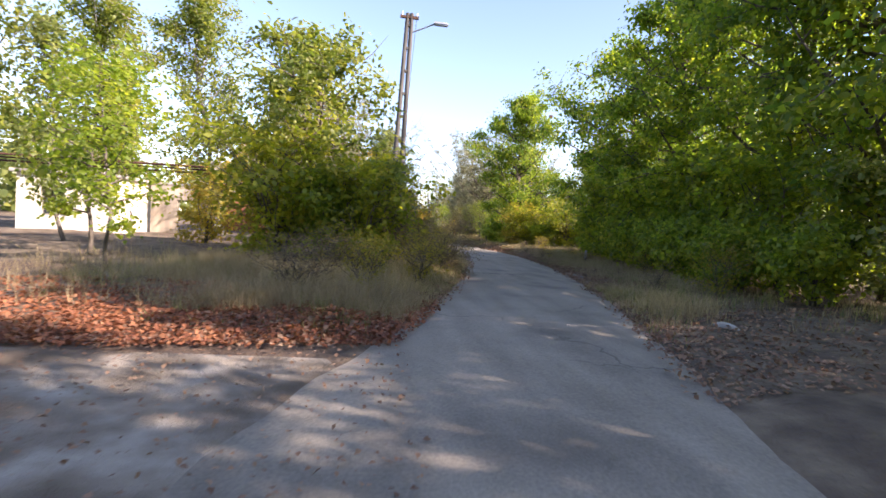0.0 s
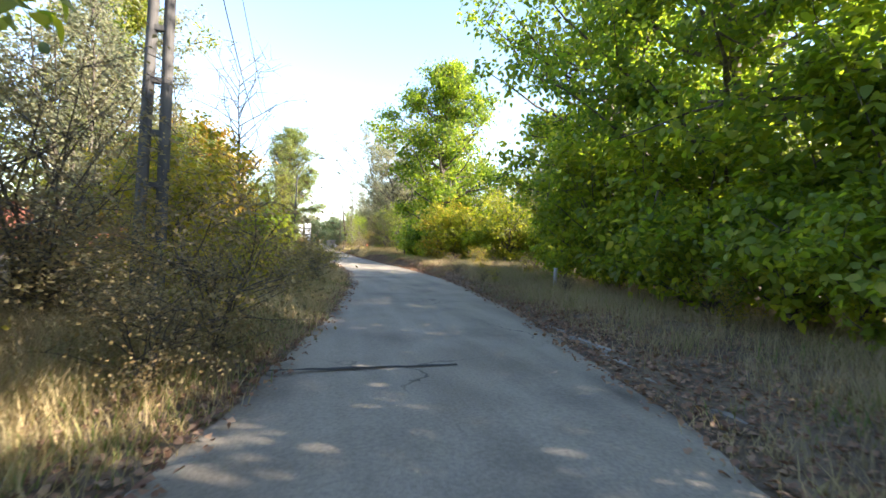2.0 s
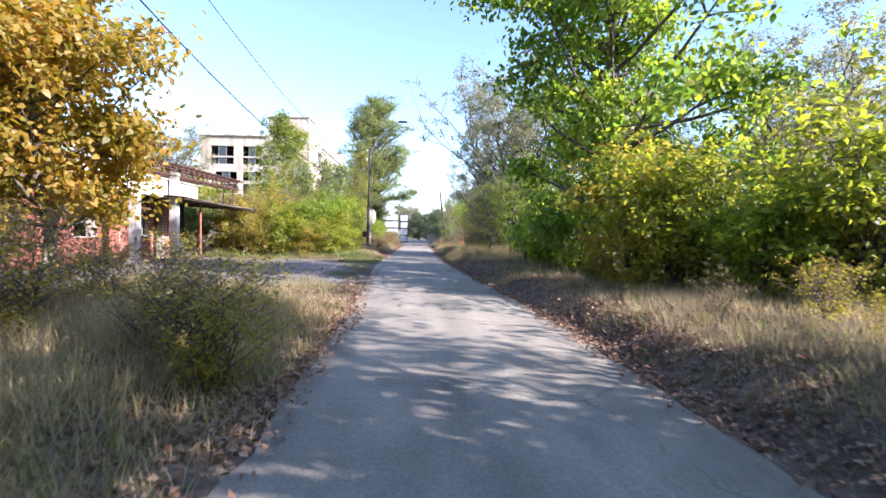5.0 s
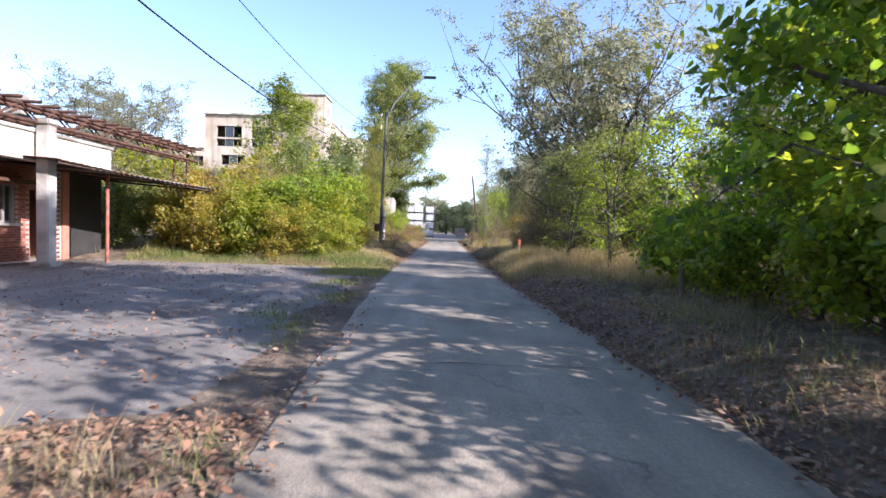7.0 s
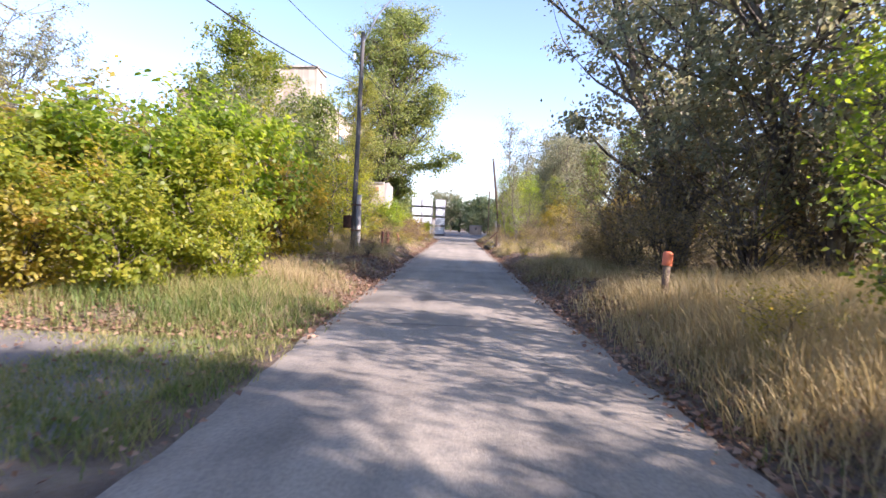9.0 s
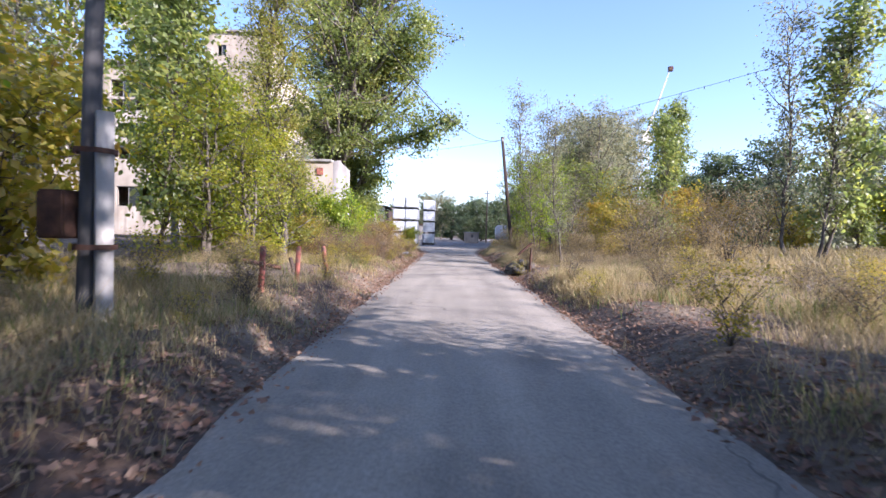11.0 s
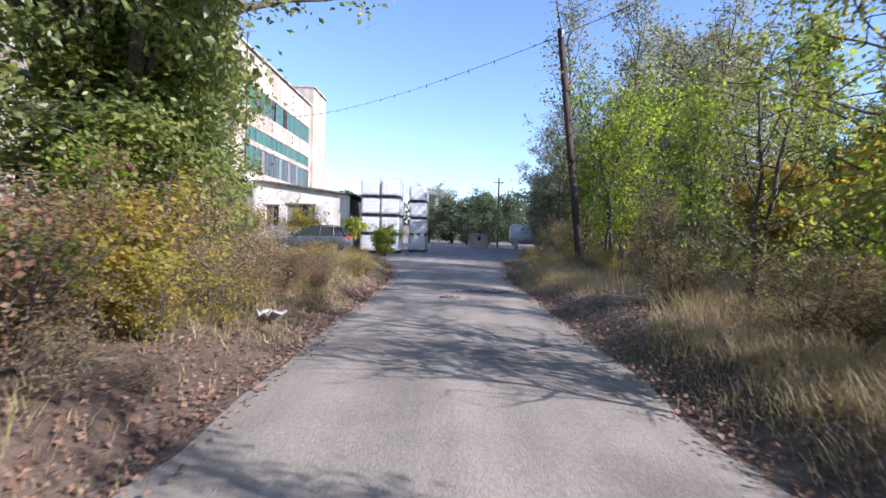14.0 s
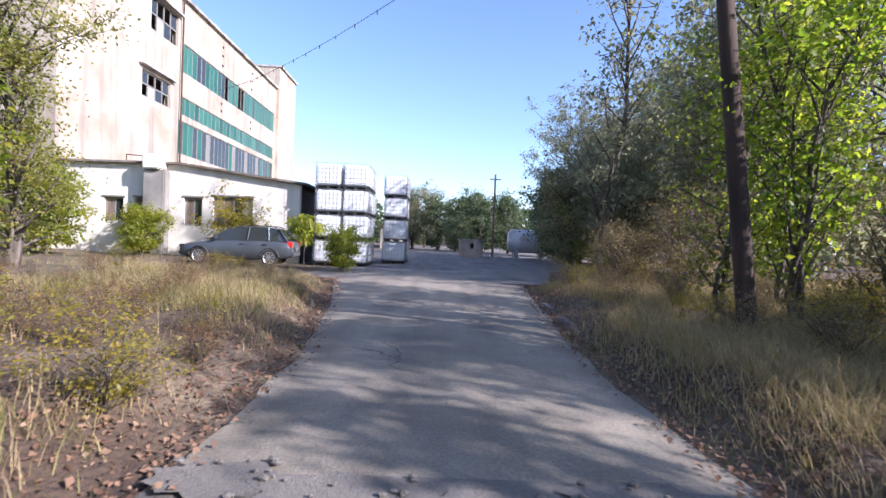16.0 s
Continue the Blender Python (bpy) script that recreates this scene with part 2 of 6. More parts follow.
def streaked(m, dark, amount=0.55):
    """Rain streaks that run down a wall, and broad grey soiling, over the colour that is there."""
    n, l = m.node_tree.nodes, m.node_tree.links
    bsdf = n["Principled BSDF"]
    was = bsdf.inputs["Base Color"].links[0].from_socket
    tc, mp, a = n.new("ShaderNodeTexCoord"), n.new("ShaderNodeMapping"), n.new("ShaderNodeTexNoise")
    mp.inputs["Scale"].default_value = (1.6, 1.6, 0.12)
    a.inputs["Scale"].default_value, a.inputs["Detail"].default_value = 1.1, 9
    l.new(tc.outputs["Object"], mp.inputs["Vector"])
    l.new(mp.outputs[0], a.inputs["Vector"])
    r = n.new("ShaderNodeMapRange")
    r.inputs["From Min"].default_value, r.inputs["From Max"].default_value = 0.47, 0.7
    r.inputs["To Max"].default_value = amount
    l.new(a.outputs["Fac"], r.inputs["Value"])
    mx = n.new("ShaderNodeMix")
    mx.data_type = "RGBA"
    l.new(r.outputs[0], mx.inputs["Factor"])
    l.new(was, mx.inputs["A"])
    mx.inputs["B"].default_value = (*dark, 1)
    l.new(mx.outputs["Result"], bsdf.inputs["Base Color"])


streaked(M["plaster"], (0.22, 0.185, 0.15), 0.8)
M["white"] = mat("white_wash", [(0.6, 0.55, 0.45), (0.7, 0.655, 0.555), (0.76, 0.72, 0.635)], 0.8, 0.9, bump=0.3, bump_scale=30, spots=(0.55, 0.5, 0.41), spot_scale=0.5, spot_at=(0.58, 0.8))
streaked(M["white"], (0.42, 0.37, 0.3), 0.4)
# kept dark: the tree shade on the gatehouse end is in this grey
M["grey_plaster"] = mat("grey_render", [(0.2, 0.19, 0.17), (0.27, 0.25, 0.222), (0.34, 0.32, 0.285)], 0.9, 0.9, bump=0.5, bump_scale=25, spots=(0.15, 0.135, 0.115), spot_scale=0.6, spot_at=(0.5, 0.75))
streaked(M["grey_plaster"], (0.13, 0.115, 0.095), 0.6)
M["concrete"] = mat("weathered_concrete", [(0.28, 0.26, 0.23), (0.4, 0.375, 0.335), (0.5, 0.475, 0.43)], 1.6, 0.92, bump=0.6, bump_scale=30, spots=(0.2, 0.18, 0.155), spot_scale=0.9)
M["brick"] = mat("red_brick", [(0.23, 0.075, 0.05), (0.33, 0.12, 0.08), (0.42, 0.18, 0.125)], 6, 0.9, bump=0.6, bump_scale=60, per="object")
M["mortar"] = mat("mortar", [(0.34, 0.29, 0.25), (0.45, 0.39, 0.34)], 8, 0.95, bump=0.5, bump_scale=60)
M["rust"] = mat("rusty_steel", [(0.045, 0.026, 0.019), (0.09, 0.045, 0.029), (0.15, 0.075, 0.045)], 8, 0.85, metal=0.3, bump=0.5, bump_scale=60)
M["red_post"] = mat("faded_red_paint", [(0.22, 0.06, 0.04), (0.34, 0.10, 0.065), (0.28, 0.13, 0.09)], 7, 0.8, bump=0.4, bump_scale=60, spots=(0.14, 0.075, 0.05), spot_scale=5)
M["orange"] = mat("orange_red_cap", [(0.6, 0.13, 0.05), (0.72, 0.2, 0.08)], 7, 0.6)
M["wood"] = mat("weathered_wood", [(0.09, 0.065, 0.045), (0.16, 0.115, 0.08), (0.24, 0.185, 0.135)], 5, 0.9, bump=0.7, bump_scale=30, stretch=(1, 1, 0.15))
M["dark_wood"] = mat("tarred_wood", [(0.03, 0.02, 0.015), (0.06, 0.038, 0.028), (0.1, 0.065, 0.047)], 5, 0.9, bump=0.7, bump_scale=30, stretch=(1, 1, 0.15))
M["grey_wood"] = mat("grey_weathered_post", [(0.045, 0.042, 0.04), (0.085, 0.08, 0.075), (0.14, 0.13, 0.12)], 5, 0.9, bump=0.7, bump_scale=30, stretch=(1, 1, 0.15))
M["corrugated"] = mat("dirty_corrugated_sheet", [(0.10, 0.085, 0.07), (0.17, 0.145, 0.12), (0.24, 0.21, 0.175)], 2.5, 0.85, bump=0.3, bump_scale=40, spots=(0.13, 0.06, 0.035), spot_scale=1.2)
M["dark"] = mat("dark_interior", [(0.015, 0.014, 0.013), (0.03, 0.028, 0.026)], 2, 0.9, bump=0)
M["green_panel"] = mat("green_glass_panel", [(0.012, 0.075, 0.05), (0.02, 0.11, 0.075), (0.035, 0.14, 0.095)], 1.4, 0.35, bump=0.1, bump_scale=4, per="object")
M["frame"] = mat("grey_window_frame", [(0.16, 0.15, 0.135), (0.25, 0.235, 0.21)], 6, 0.7)
M["tote_white"] = mat("milky_plastic_tank", [(0.72, 0.74, 0.74), (0.8, 0.81, 0.8)], 1.5, 0.45, bump=0.1, bump_scale=6)
M["steel"] = mat("galvanised_steel", [(0.35, 0.36, 0.37), (0.5, 0.51, 0.52)], 12, 0.45, metal=0.8, bump=0.1)
M["pallet"] = mat("black_plastic", [(0.02, 0.02, 0.02), (0.05, 0.05, 0.048)], 8, 0.6)
M["paint"] = mat("dark_grey_car_paint", [(0.07, 0.08, 0.088), (0.095, 0.105, 0.115)], 2, 0.28, metal=0.35, bump=0)
M["tyre"] = mat("tyre_rubber", [(0.015, 0.015, 0.015), (0.03, 0.03, 0.028)], 12, 0.85)
M["alloy"] = mat("silver_alloy", [(0.45, 0.46, 0.47), (0.6, 0.61, 0.62)], 9, 0.35, metal=0.9, bump=0)
M["tail"] = mat("red_lens", [(0.45, 0.02, 0.015), (0.6, 0.04, 0.03)], 9, 0.2, bump=0)
M["cable"] = mat("black_cable", [(0.015, 0.015, 0.016), (0.03, 0.03, 0.03)], 9, 0.7, bump=0)
M["tank"] = mat("pale_blue_tank", [(0.45, 0.5, 0.55), (0.58, 0.62, 0.66)], 1.5, 0.6, spots=(0.38, 0.36, 0.33), spot_scale=1.1)
M["rag"] = mat("dirty_white_sheet", [(0.26, 0.245, 0.22), (0.44, 0.42, 0.39)], 5, 0.85)
M["sumac"] = leaf_mat("yellow_green_fronds", [(0.16, 0.2, 0.02), (0.3, 0.32, 0.03), (0.4, 0.36, 0.05)])


def glass(name, tint, rough=0.05):
    m = bpy.data.materials.new(name)
    m.use_nodes = True
    b = m.node_tree.nodes["Principled BSDF"]
    b.inputs["Base Color"].default_value = (*tint, 1)
    b.inputs["Roughness"].default_value, b.inputs["IOR"].default_value = rough, 1.5
    b.inputs["Specular IOR Level"].default_value = 0.6
    return m


M["glass"] = glass("dark_window_glass", (0.03, 0.035, 0.035))


# ---- mesh helpers ----
def part(name, bm, material, parent=None, label=""):
    me = bpy.data.meshes.new(name)
    bm.to_mesh(me)
    bm.free()
    me.materials.append(M[material])
    ob = new(name, me)
    if parent:
        ob.parent = parent
    return tagged(ob, label)


def arrays(name, verts, faces, material, parent=None, label="", smooth=False):
    """A mesh object from an array of places and an array of faces, all with as many corners."""
    verts, faces = np.asarray(verts, np.float32), np.asarray(faces, np.int32)
    me = bpy.data.meshes.new(name)
    me.vertices.add(len(verts))
    me.vertices.foreach_set("co", verts.ravel())
    k = faces.shape[1]
    me.loops.add(faces.size)
    me.loops.foreach_set("vertex_index", faces.ravel())
    me.polygons.add(len(faces))
    me.polygons.foreach_set("loop_start", np.arange(0, faces.size, k, dtype=np.int32))
    if smooth:
        me.polygons.foreach_set("use_smooth", np.ones(len(faces), bool))
    me.update(calc_edges=True)
    me.materials.append(M[material])
    ob = new(name, me)
    if parent:
        ob.parent = parent
    return tagged(ob, label)


def empty(name, m, label, category, group=""):
    ob = new(name)
    ob.empty_display_size = 0.2
    ob.matrix_basis = m
    return tagged(ob, label, category, group)


def box(bm, x0, y0, z0, x1, y1, z1, bevel=0.0):
    """A block between two corners, with its edges broken."""
    vs = [bm.verts.new((x, y, z)) for z in (z0, z1) for y in (y0, y1) for x in (x0, x1)]
    fs = [bm.faces.new([vs[i] for i in q]) for q in ((0, 2, 3, 1), (4, 5, 7, 6), (0, 1, 5, 4), (2, 6, 7, 3), (0, 4, 6, 2), (1, 3, 7, 5))]
    if bevel:
        es = list({e for f in fs for e in f.edges})
        bmesh.ops.bevel(bm, geom=es, offset=bevel, segments=2, affect="EDGES")
    return bm


def block(x0, y0, z0, x1, y1, z1, bevel=0.0):
    return box(bmesh.new(), x0, y0, z0, x1, y1, z1, bevel)


def tube_arrays(paths, sides=6):
    """Round tubes along paths of (x, y, z, radius) rows: places and four-cornered faces."""
    vs, fs, base = [], [], 0
    ang = np.arange(sides) * 2 * np.pi / sides
    for p in paths:
        p = np.asarray(p, float)
        c, r = p[:, :3], p[:, 3]
        d = np.gradient(c, axis=0)
        d /= np.linalg.norm(d, axis=1)[:, None] + 1e-9
        ref = np.where(np.abs(d[:, 2:3]) > 0.9, [[1.0, 0, 0]], [[0, 0, 1.0]])
        u = np.cross(d, ref)
        u /= np.linalg.norm(u, axis=1)[:, None] + 1e-9
        w = np.cross(d, u)
        ring = c[:, None] + r[:, None, None] * (np.cos(ang)[None, :, None] * u[:, None] + np.sin(ang)[None, :, None] * w[:, None])
        vs.append(ring.reshape(-1, 3))
        k = len(p)
        i = np.arange(k - 1)[:, None] * sides + np.arange(sides)[None]
        j = np.arange(k - 1)[:, None] * sides + (np.arange(sides)[None] + 1) % sides
        fs.append(base + np.stack([i, j, j + sides, i + sides], -1).reshape(-1, 4))
        base += k * sides
    return np.concatenate(vs), np.concatenate(fs)


def tubes(name, paths, material, parent=None, sides=6, label=""):
    v, f = tube_arrays(paths, sides)
    return arrays(name, v, f, material, parent, label, smooth=True)


def pole_between(a, b, r0, r1=None, n=2):
    t = np.linspace(0, 1, n)[:, None]
    return np.c_[np.array(a) * (1 - t) + np.array(b) * t, r0 + ((r0 if r1 is None else r1) - r0) * t[:, 0]]


# ---- plants ----
def smooth_noise(x, y, s, seed=0):
    return (np.sin(x * s + seed) * np.cos(y * s * 1.13 + seed * 2.1) + np.sin(x * s * 2.3 + 1.7 + seed) * np.cos(y * s * 1.9 + 0.6) * 0.5) / 1.5


def leaf_arrays(at, size, rng, droop=0.3, wide=0.62, out=0.0):
    """A folded leaf at each place, oval where it is large, its upper face turned to the sky and away from the crown's heart."""
    n = len(at)
    face = rng.normal(size=(n, 3)) * 0.75 + [0, 0, 0.5] + out
    face /= np.linalg.norm(face, axis=1)[:, None] + 1e-9
    u = np.cross(face, rng.normal(size=(n, 3)))
    u /= np.linalg.norm(u, axis=1)[:, None] + 1e-9
    u[:, 2] -= droop * 0.7
    u /= np.linalg.norm(u, axis=1)[:, None]
    w = np.cross(face, u)
    w /= np.linalg.norm(w, axis=1)[:, None] + 1e-9
    nn = np.cross(u, w)
    s = size * rng.uniform(0.6, 1.25, n)[:, None]
    if size >= 0.155 and wide > 0.5:
        low, high = at + u * s * 0.28, at + u * s * 0.68
        v = np.stack([at, low + w * s * wide * 0.47 + nn * s * 0.09, high + w * s * wide * 0.4 + nn * s * 0.03, at + u * s * 1.08 - nn * s * 0.12, high - w * s * wide * 0.4 + nn * s * 0.03, low - w * s * wide * 0.47 + nn * s * 0.09], 1).reshape(-1, 3)
        i = np.arange(n)[:, None] * 6
        return v, np.concatenate([i + [0, 1, 5], i + [1, 2, 4], i + [1, 4, 5], i + [2, 3, 4]])
    mid = at + u * s * 0.45
    v = np.stack([at, mid + w * s * wide / 2 + nn * s * 0.1, at + u * s, mid - w * s * wide / 2 + nn * s * 0.1], 1).reshape(-1, 3)
    i = np.arange(n)[:, None] * 4
    return v, np.concatenate([i + [0, 1, 2], i + [0, 2, 3]])


def limb(rng, start, way, length, r, up=0.25, wobble=0.12, n=6):
    pts, d = [np.r_[start, r]], np.array(way, float)
    for k in range(1, n):
        d = d + rng.normal(size=3) * wobble + [0, 0, up / n]
        d /= np.linalg.norm(d)
        pts.append(np.r_[pts[-1][:3] + d * length / (n - 1), r * (1 - 0.85 * k / (n - 1))])
    return np.array(pts)


def plant(name, seed, label, category, height, spread, base, trunk_r, leaf, size, count, bark="bark", shape="round", stems=1, up=0.3, group="", clump=0.42, droop=0.3, limbs=26, bare=0.0, wide=0.62, extra=()):
    """A tree or shrub at the origin: stems, limbs, twigs and a crown of many leaves, denser round the twigs' ends."""
    rng = np.random.default_rng(seed)
    root = empty(name, Matrix(), label, category, group)
    wood, ends = [], []
    for s in range(stems):
        a = rng.uniform(0, 6.28)
        lean = np.array([math.cos(a), math.sin(a), 0]) * (spread * 0.4 if stems > 1 else 0.04 * height)
        h = height * rng.uniform(0.75, 0.97) if stems > 1 else height * 0.95
        k = np.linspace(0, 1, 12)[:, None]
        c = lean * k**1.4 + np.c_[0 * k, 0 * k, h * k] + np.c_[np.cumsum(rng.normal(size=(12, 2)), 0) * 0.012 * height * (k > 0), 0 * k]
        r = trunk_r * ((1 - k[:, 0]) ** 0.8 * 0.93 + 0.07) * (1 + 0.5 * np.exp(-k[:, 0] * 25))
        wood.append(np.c_[c, r])
        per = max(4, limbs // stems)
        for i in range(per):
            q = base + (0.97 - base) * (i + rng.uniform(0, 1)) / per
            f = (q - base) / (1 - base)
            env = {"round": math.sin(math.pi * min(1, 0.12 + 0.86 * f)) ** 0.7, "cone": (1 - f) ** 0.7 * (0.45 + min(1, f * 4) * 0.55) + 0.1, "column": 0.55 * math.sin(math.pi * (0.1 + 0.86 * f)) ** 0.5 + 0.1, "egg": (0.55 + 0.45 * min(1, f * 4)) * (1 - f) ** 0.6 + 0.05, "vase": 0.35 + 0.75 * math.sin(math.pi * (0.1 + 0.75 * f)), "spindle": (0.4 + 0.6 * min(1, f * 3)) * (1 - f) ** 0.45 * 0.56 + 0.05}[shape]
            at = np.array([np.interp(q, k[:, 0], c[:, j]) for j in range(3)])
            b = i * 2.4 + rng.uniform(-0.4, 0.4) + s
            rise = {"round": 0.35, "cone": 0.25, "column": 1.5, "vase": 0.9, "egg": 0.45, "spindle": 1.15}[shape] * rng.uniform(0.5, 1.4)
            way = np.array([math.cos(b), math.sin(b), rise])
            length = spread * env * rng.uniform(0.7, 1.2) * (1.25 if shape == "column" else 1)
            w = limb(rng, at, way / np.linalg.norm(way), max(0.3, length), trunk_r * 0.38 * (1 - 0.6 * f) + 0.006, up)
            wood.append(w)
            for g in range(4 if height > 1.5 else 2):
                j = rng.integers(2, 6)
                d2 = rng.normal(size=3)
                d2[2] = d2[2] * 0.5 + 0.25
                w2 = limb(rng, w[j, :3], d2 / np.linalg.norm(d2), max(0.25, length * rng.uniform(0.25, 0.5)), trunk_r * 0.1 + 0.004, up, n=4)
                wood.append(w2)
                ends += [w2[1, :3], w2[2, :3], w2[3, :3]]
            ends += [w[4, :3], w[5, :3]]
    for z, way, length in extra:
        w = limb(rng, np.array([0, 0, z]), np.array(way) / np.linalg.norm(way), length, trunk_r * 0.3, 0.1, 0.08, 9)
        wood.append(w)
        for j in range(2, 9):
            for _ in range(3):
                d2 = rng.normal(size=3)
                w2 = limb(rng, w[j, :3], d2 / np.linalg.norm(d2), rng.uniform(0.5, 1.3), 0.015, 0.1, n=4)
                wood.append(w2)
                ends += [w2[1, :3], w2[2, :3], w2[3, :3]]
    tubes("trunk", wood, bark, root, 6 if height > 5 else 4 if height > 2.6 else 3)
    ends = np.array(ends)
    wave = 2 * math.pi / (0.3 + 0.13 * height)
    lump = smooth_noise(ends[:, 0] + 0.6 * ends[:, 2], ends[:, 1] - 0.7 * ends[:, 2], wave, seed) + smooth_noise(ends[:, 2], ends[:, 0] - ends[:, 1], wave, seed + 2) + rng.normal(size=len(ends)) * 0.25
    ends = ends[lump >= np.quantile(lump, max(0.3, bare))]
    at = ends[rng.integers(0, len(ends), count)] + rng.normal(size=(count, 3)) * np.array([1, 1, 0.7]) * clump * (0.3 + 0.5 * rng.random((count, 1)))
    at[:, 2] = np.maximum(at[:, 2], 0.05)
    heart = np.array([0, 0, height * (0.35 + 0.4 * base)])
    out = (at - heart) / [max(0.5, spread), max(0.5, spread), height * 0.5]
    v, f = leaf_arrays(at, size, rng, droop, wide, out * 0.7)
    arrays("crown", v, f, leaf, root)
    return root


# ---- ground, road and yard ----
ROAD_Y = [-30, 0, 5, 7, 10, 14, 19, 25, 30, 36, 42, 50, 57, 108]
ROAD_X = [-13.5, -5.3, -3.75, -3.1, -2.2, -1.2, -0.2, 0.6, 0.88, 0.82, 0.5, 0.1, 0.0, 0.05]
HALF = 1.68


def road_x(y):
    return np.interp(y, ROAD_Y, ROAD_X)


def flare(y):
    """How much wider the road grows on each side where it opens into the yard."""
    return 1.5 * np.clip((y - 93.5) / 11.5, 0, 1) ** 1.2


def paved(x, y):
    """How far inside a paved surface a place lies (positive: inside), roughly in metres."""
    road = HALF + flare(y) - np.abs(x - road_x(y) + 0.2 * flare(y))
    road = np.where(y > 112, -9, road)
    yard = np.minimum.reduce([y - 104.0, 190 - y, x + 6.2 + (y < 116) * 1.5, 14 - x + (y - 104) * 0.2])
    drive = np.minimum.reduce([y - 37.5 - 0.25 * (x + 13), 54.0 - y, x + 13.0, -1.0 - x])
    track = np.minimum.reduce([y - 1.0, 5.8 - y + 0.12 * (x + 5), x + 30.0, -4.6 - x])
    return np.maximum.reduce([road, yard, drive, track])


def ground_z(x, y):
    inside = paved(x, y)
    k = np.clip(-inside / 0.9, 0, 1)
    along = np.where(x > road_x(y), np.clip((y - 25) / 4, 0, 1), np.clip((y - 57) / 4, 0, 1)) * np.clip((104 - y) / 3, 0, 1)
    bank = along * 0.22 * np.clip((-inside - 0.25) / 0.4, 0, 1) * (0.85 + 0.3 * smooth_noise(x, y, 1.6, 5))
    return -0.035 + bank + k * (0.11 + 0.07 * smooth_noise(x, y, 0.9) + 0.05 * smooth_noise(x, y, 2.7, 1)) + np.clip(-inside - 2, 0, 8) * 0.02


gx = np.r_[-1800, -700, -300, -150, -90, -60, np.arange(-44, -6, 0.5), np.arange(-6, 6, 0.2), np.arange(6, 44.1, 0.5), 60, 90, 150, 300, 700, 1800]
gy = np.r_[-1200, -400, -150, -60, np.arange(-24, 176.1, 0.5), 230, 320, 500, 900, 2200]
GX, GY = np.meshgrid(gx, gy)
GZ = ground_z(GX, GY)
nx = len(gx)
i, j = np.meshgrid(np.arange(nx - 1), np.arange(len(gy) - 1))
q = (j * nx + i).ravel()[:, None]
ground = arrays("ground", np.c_[GX.ravel(), GY.ravel(), GZ.ravel()], q + [0, 1, nx + 1, nx], "soil", smooth=True)
tagged(ground, "dry brown soil with sparse grass and litter", "ground", kind="structure")


def slab(name, left, right, ys, material, label, top=0.0, thick=0.14, kind="structure", rough=0.05, seed=3):
    """A paved strip between two edges, with crumbled sides and a slightly uneven top."""
    rng = np.random.default_rng(seed)
    cols = 9
    t = np.linspace(0, 1, cols)
    L = left + np.convolve(rng.normal(size=len(ys)), np.ones(3) / 3, "same") * rough
    R = right + np.convolve(rng.normal(size=len(ys)), np.ones(3) / 3, "same") * rough
    X = L[:, None] * (1 - t) + R[:, None] * t
    Y = np.repeat(ys[:, None], cols, 1)
    Z = top + 0.012 * smooth_noise(X, Y, 1.1, seed) + 0.02 * np.sin(np.pi * t)[None]
    Z[:, 0] -= 0.02
    Z[:, -1] -= 0.02
    X = np.c_[X[:, :1], X, X[:, -1:]]
    Y = np.c_[Y[:, :1], Y, Y[:, -1:]]
    Z = np.c_[Z[:, :1] - thick, Z, Z[:, -1:] - thick]
    c = cols + 2
    i, j = np.meshgrid(np.arange(c - 1), np.arange(len(ys) - 1))
    q = (j * c + i).ravel()[:, None]
    ob = arrays(name, np.c_[X.ravel(), Y.ravel(), Z.ravel()], q + [0, 1, c + 1, c], material)
    ob.data.shade_flat()
    return tagged(ob, label, name.split("_")[0], kind=kind)


ys = np.arange(-24, 108.1, 0.3)
slope = np.gradient(road_x(ys), ys)
road_half = HALF * np.sqrt(1 + slope**2)
slab("road", road_x(ys) - road_half - 1.2 * flare(ys), road_x(ys) + road_half + 0.8 * flare(ys), ys, "road", "narrow worn pale concrete road with crumbling edges")
ys = np.arange(104.3, 190, 0.8)
slab("yard", np.where(ys < 116, -4.6, -6.2) + 0 * ys, 12.5 + np.clip(ys - 104, 0, 20) * 0.2, ys, "yard", "open yard of old patched asphalt", top=-0.006, seed=8)
ys = np.arange(39.6, 54.1, 0.4)
slab("driveway", -12.8 + 0 * ys, np.minimum(road_x(ys) - HALF + 0.05, -10.5 + (ys - 38.0) * 4), ys, "yard", "cracked asphalt forecourt before a derelict shed", top=-0.03, seed=5)
ys = np.arange(1.2, 5.6, 0.4)
slab("side_track", -28 + 0 * ys, -4.4 - 0.3 * (ys - 1), ys, "gravel", "pale gravel side track joining the road", top=-0.012, seed=6)


# ---- plants: prototypes stand far behind the camera's start, then copies ----
PROTO = {}


def proto(key, *a, **k):
    PROTO[key] = (a, k)


USED = {}
BUILT = {}


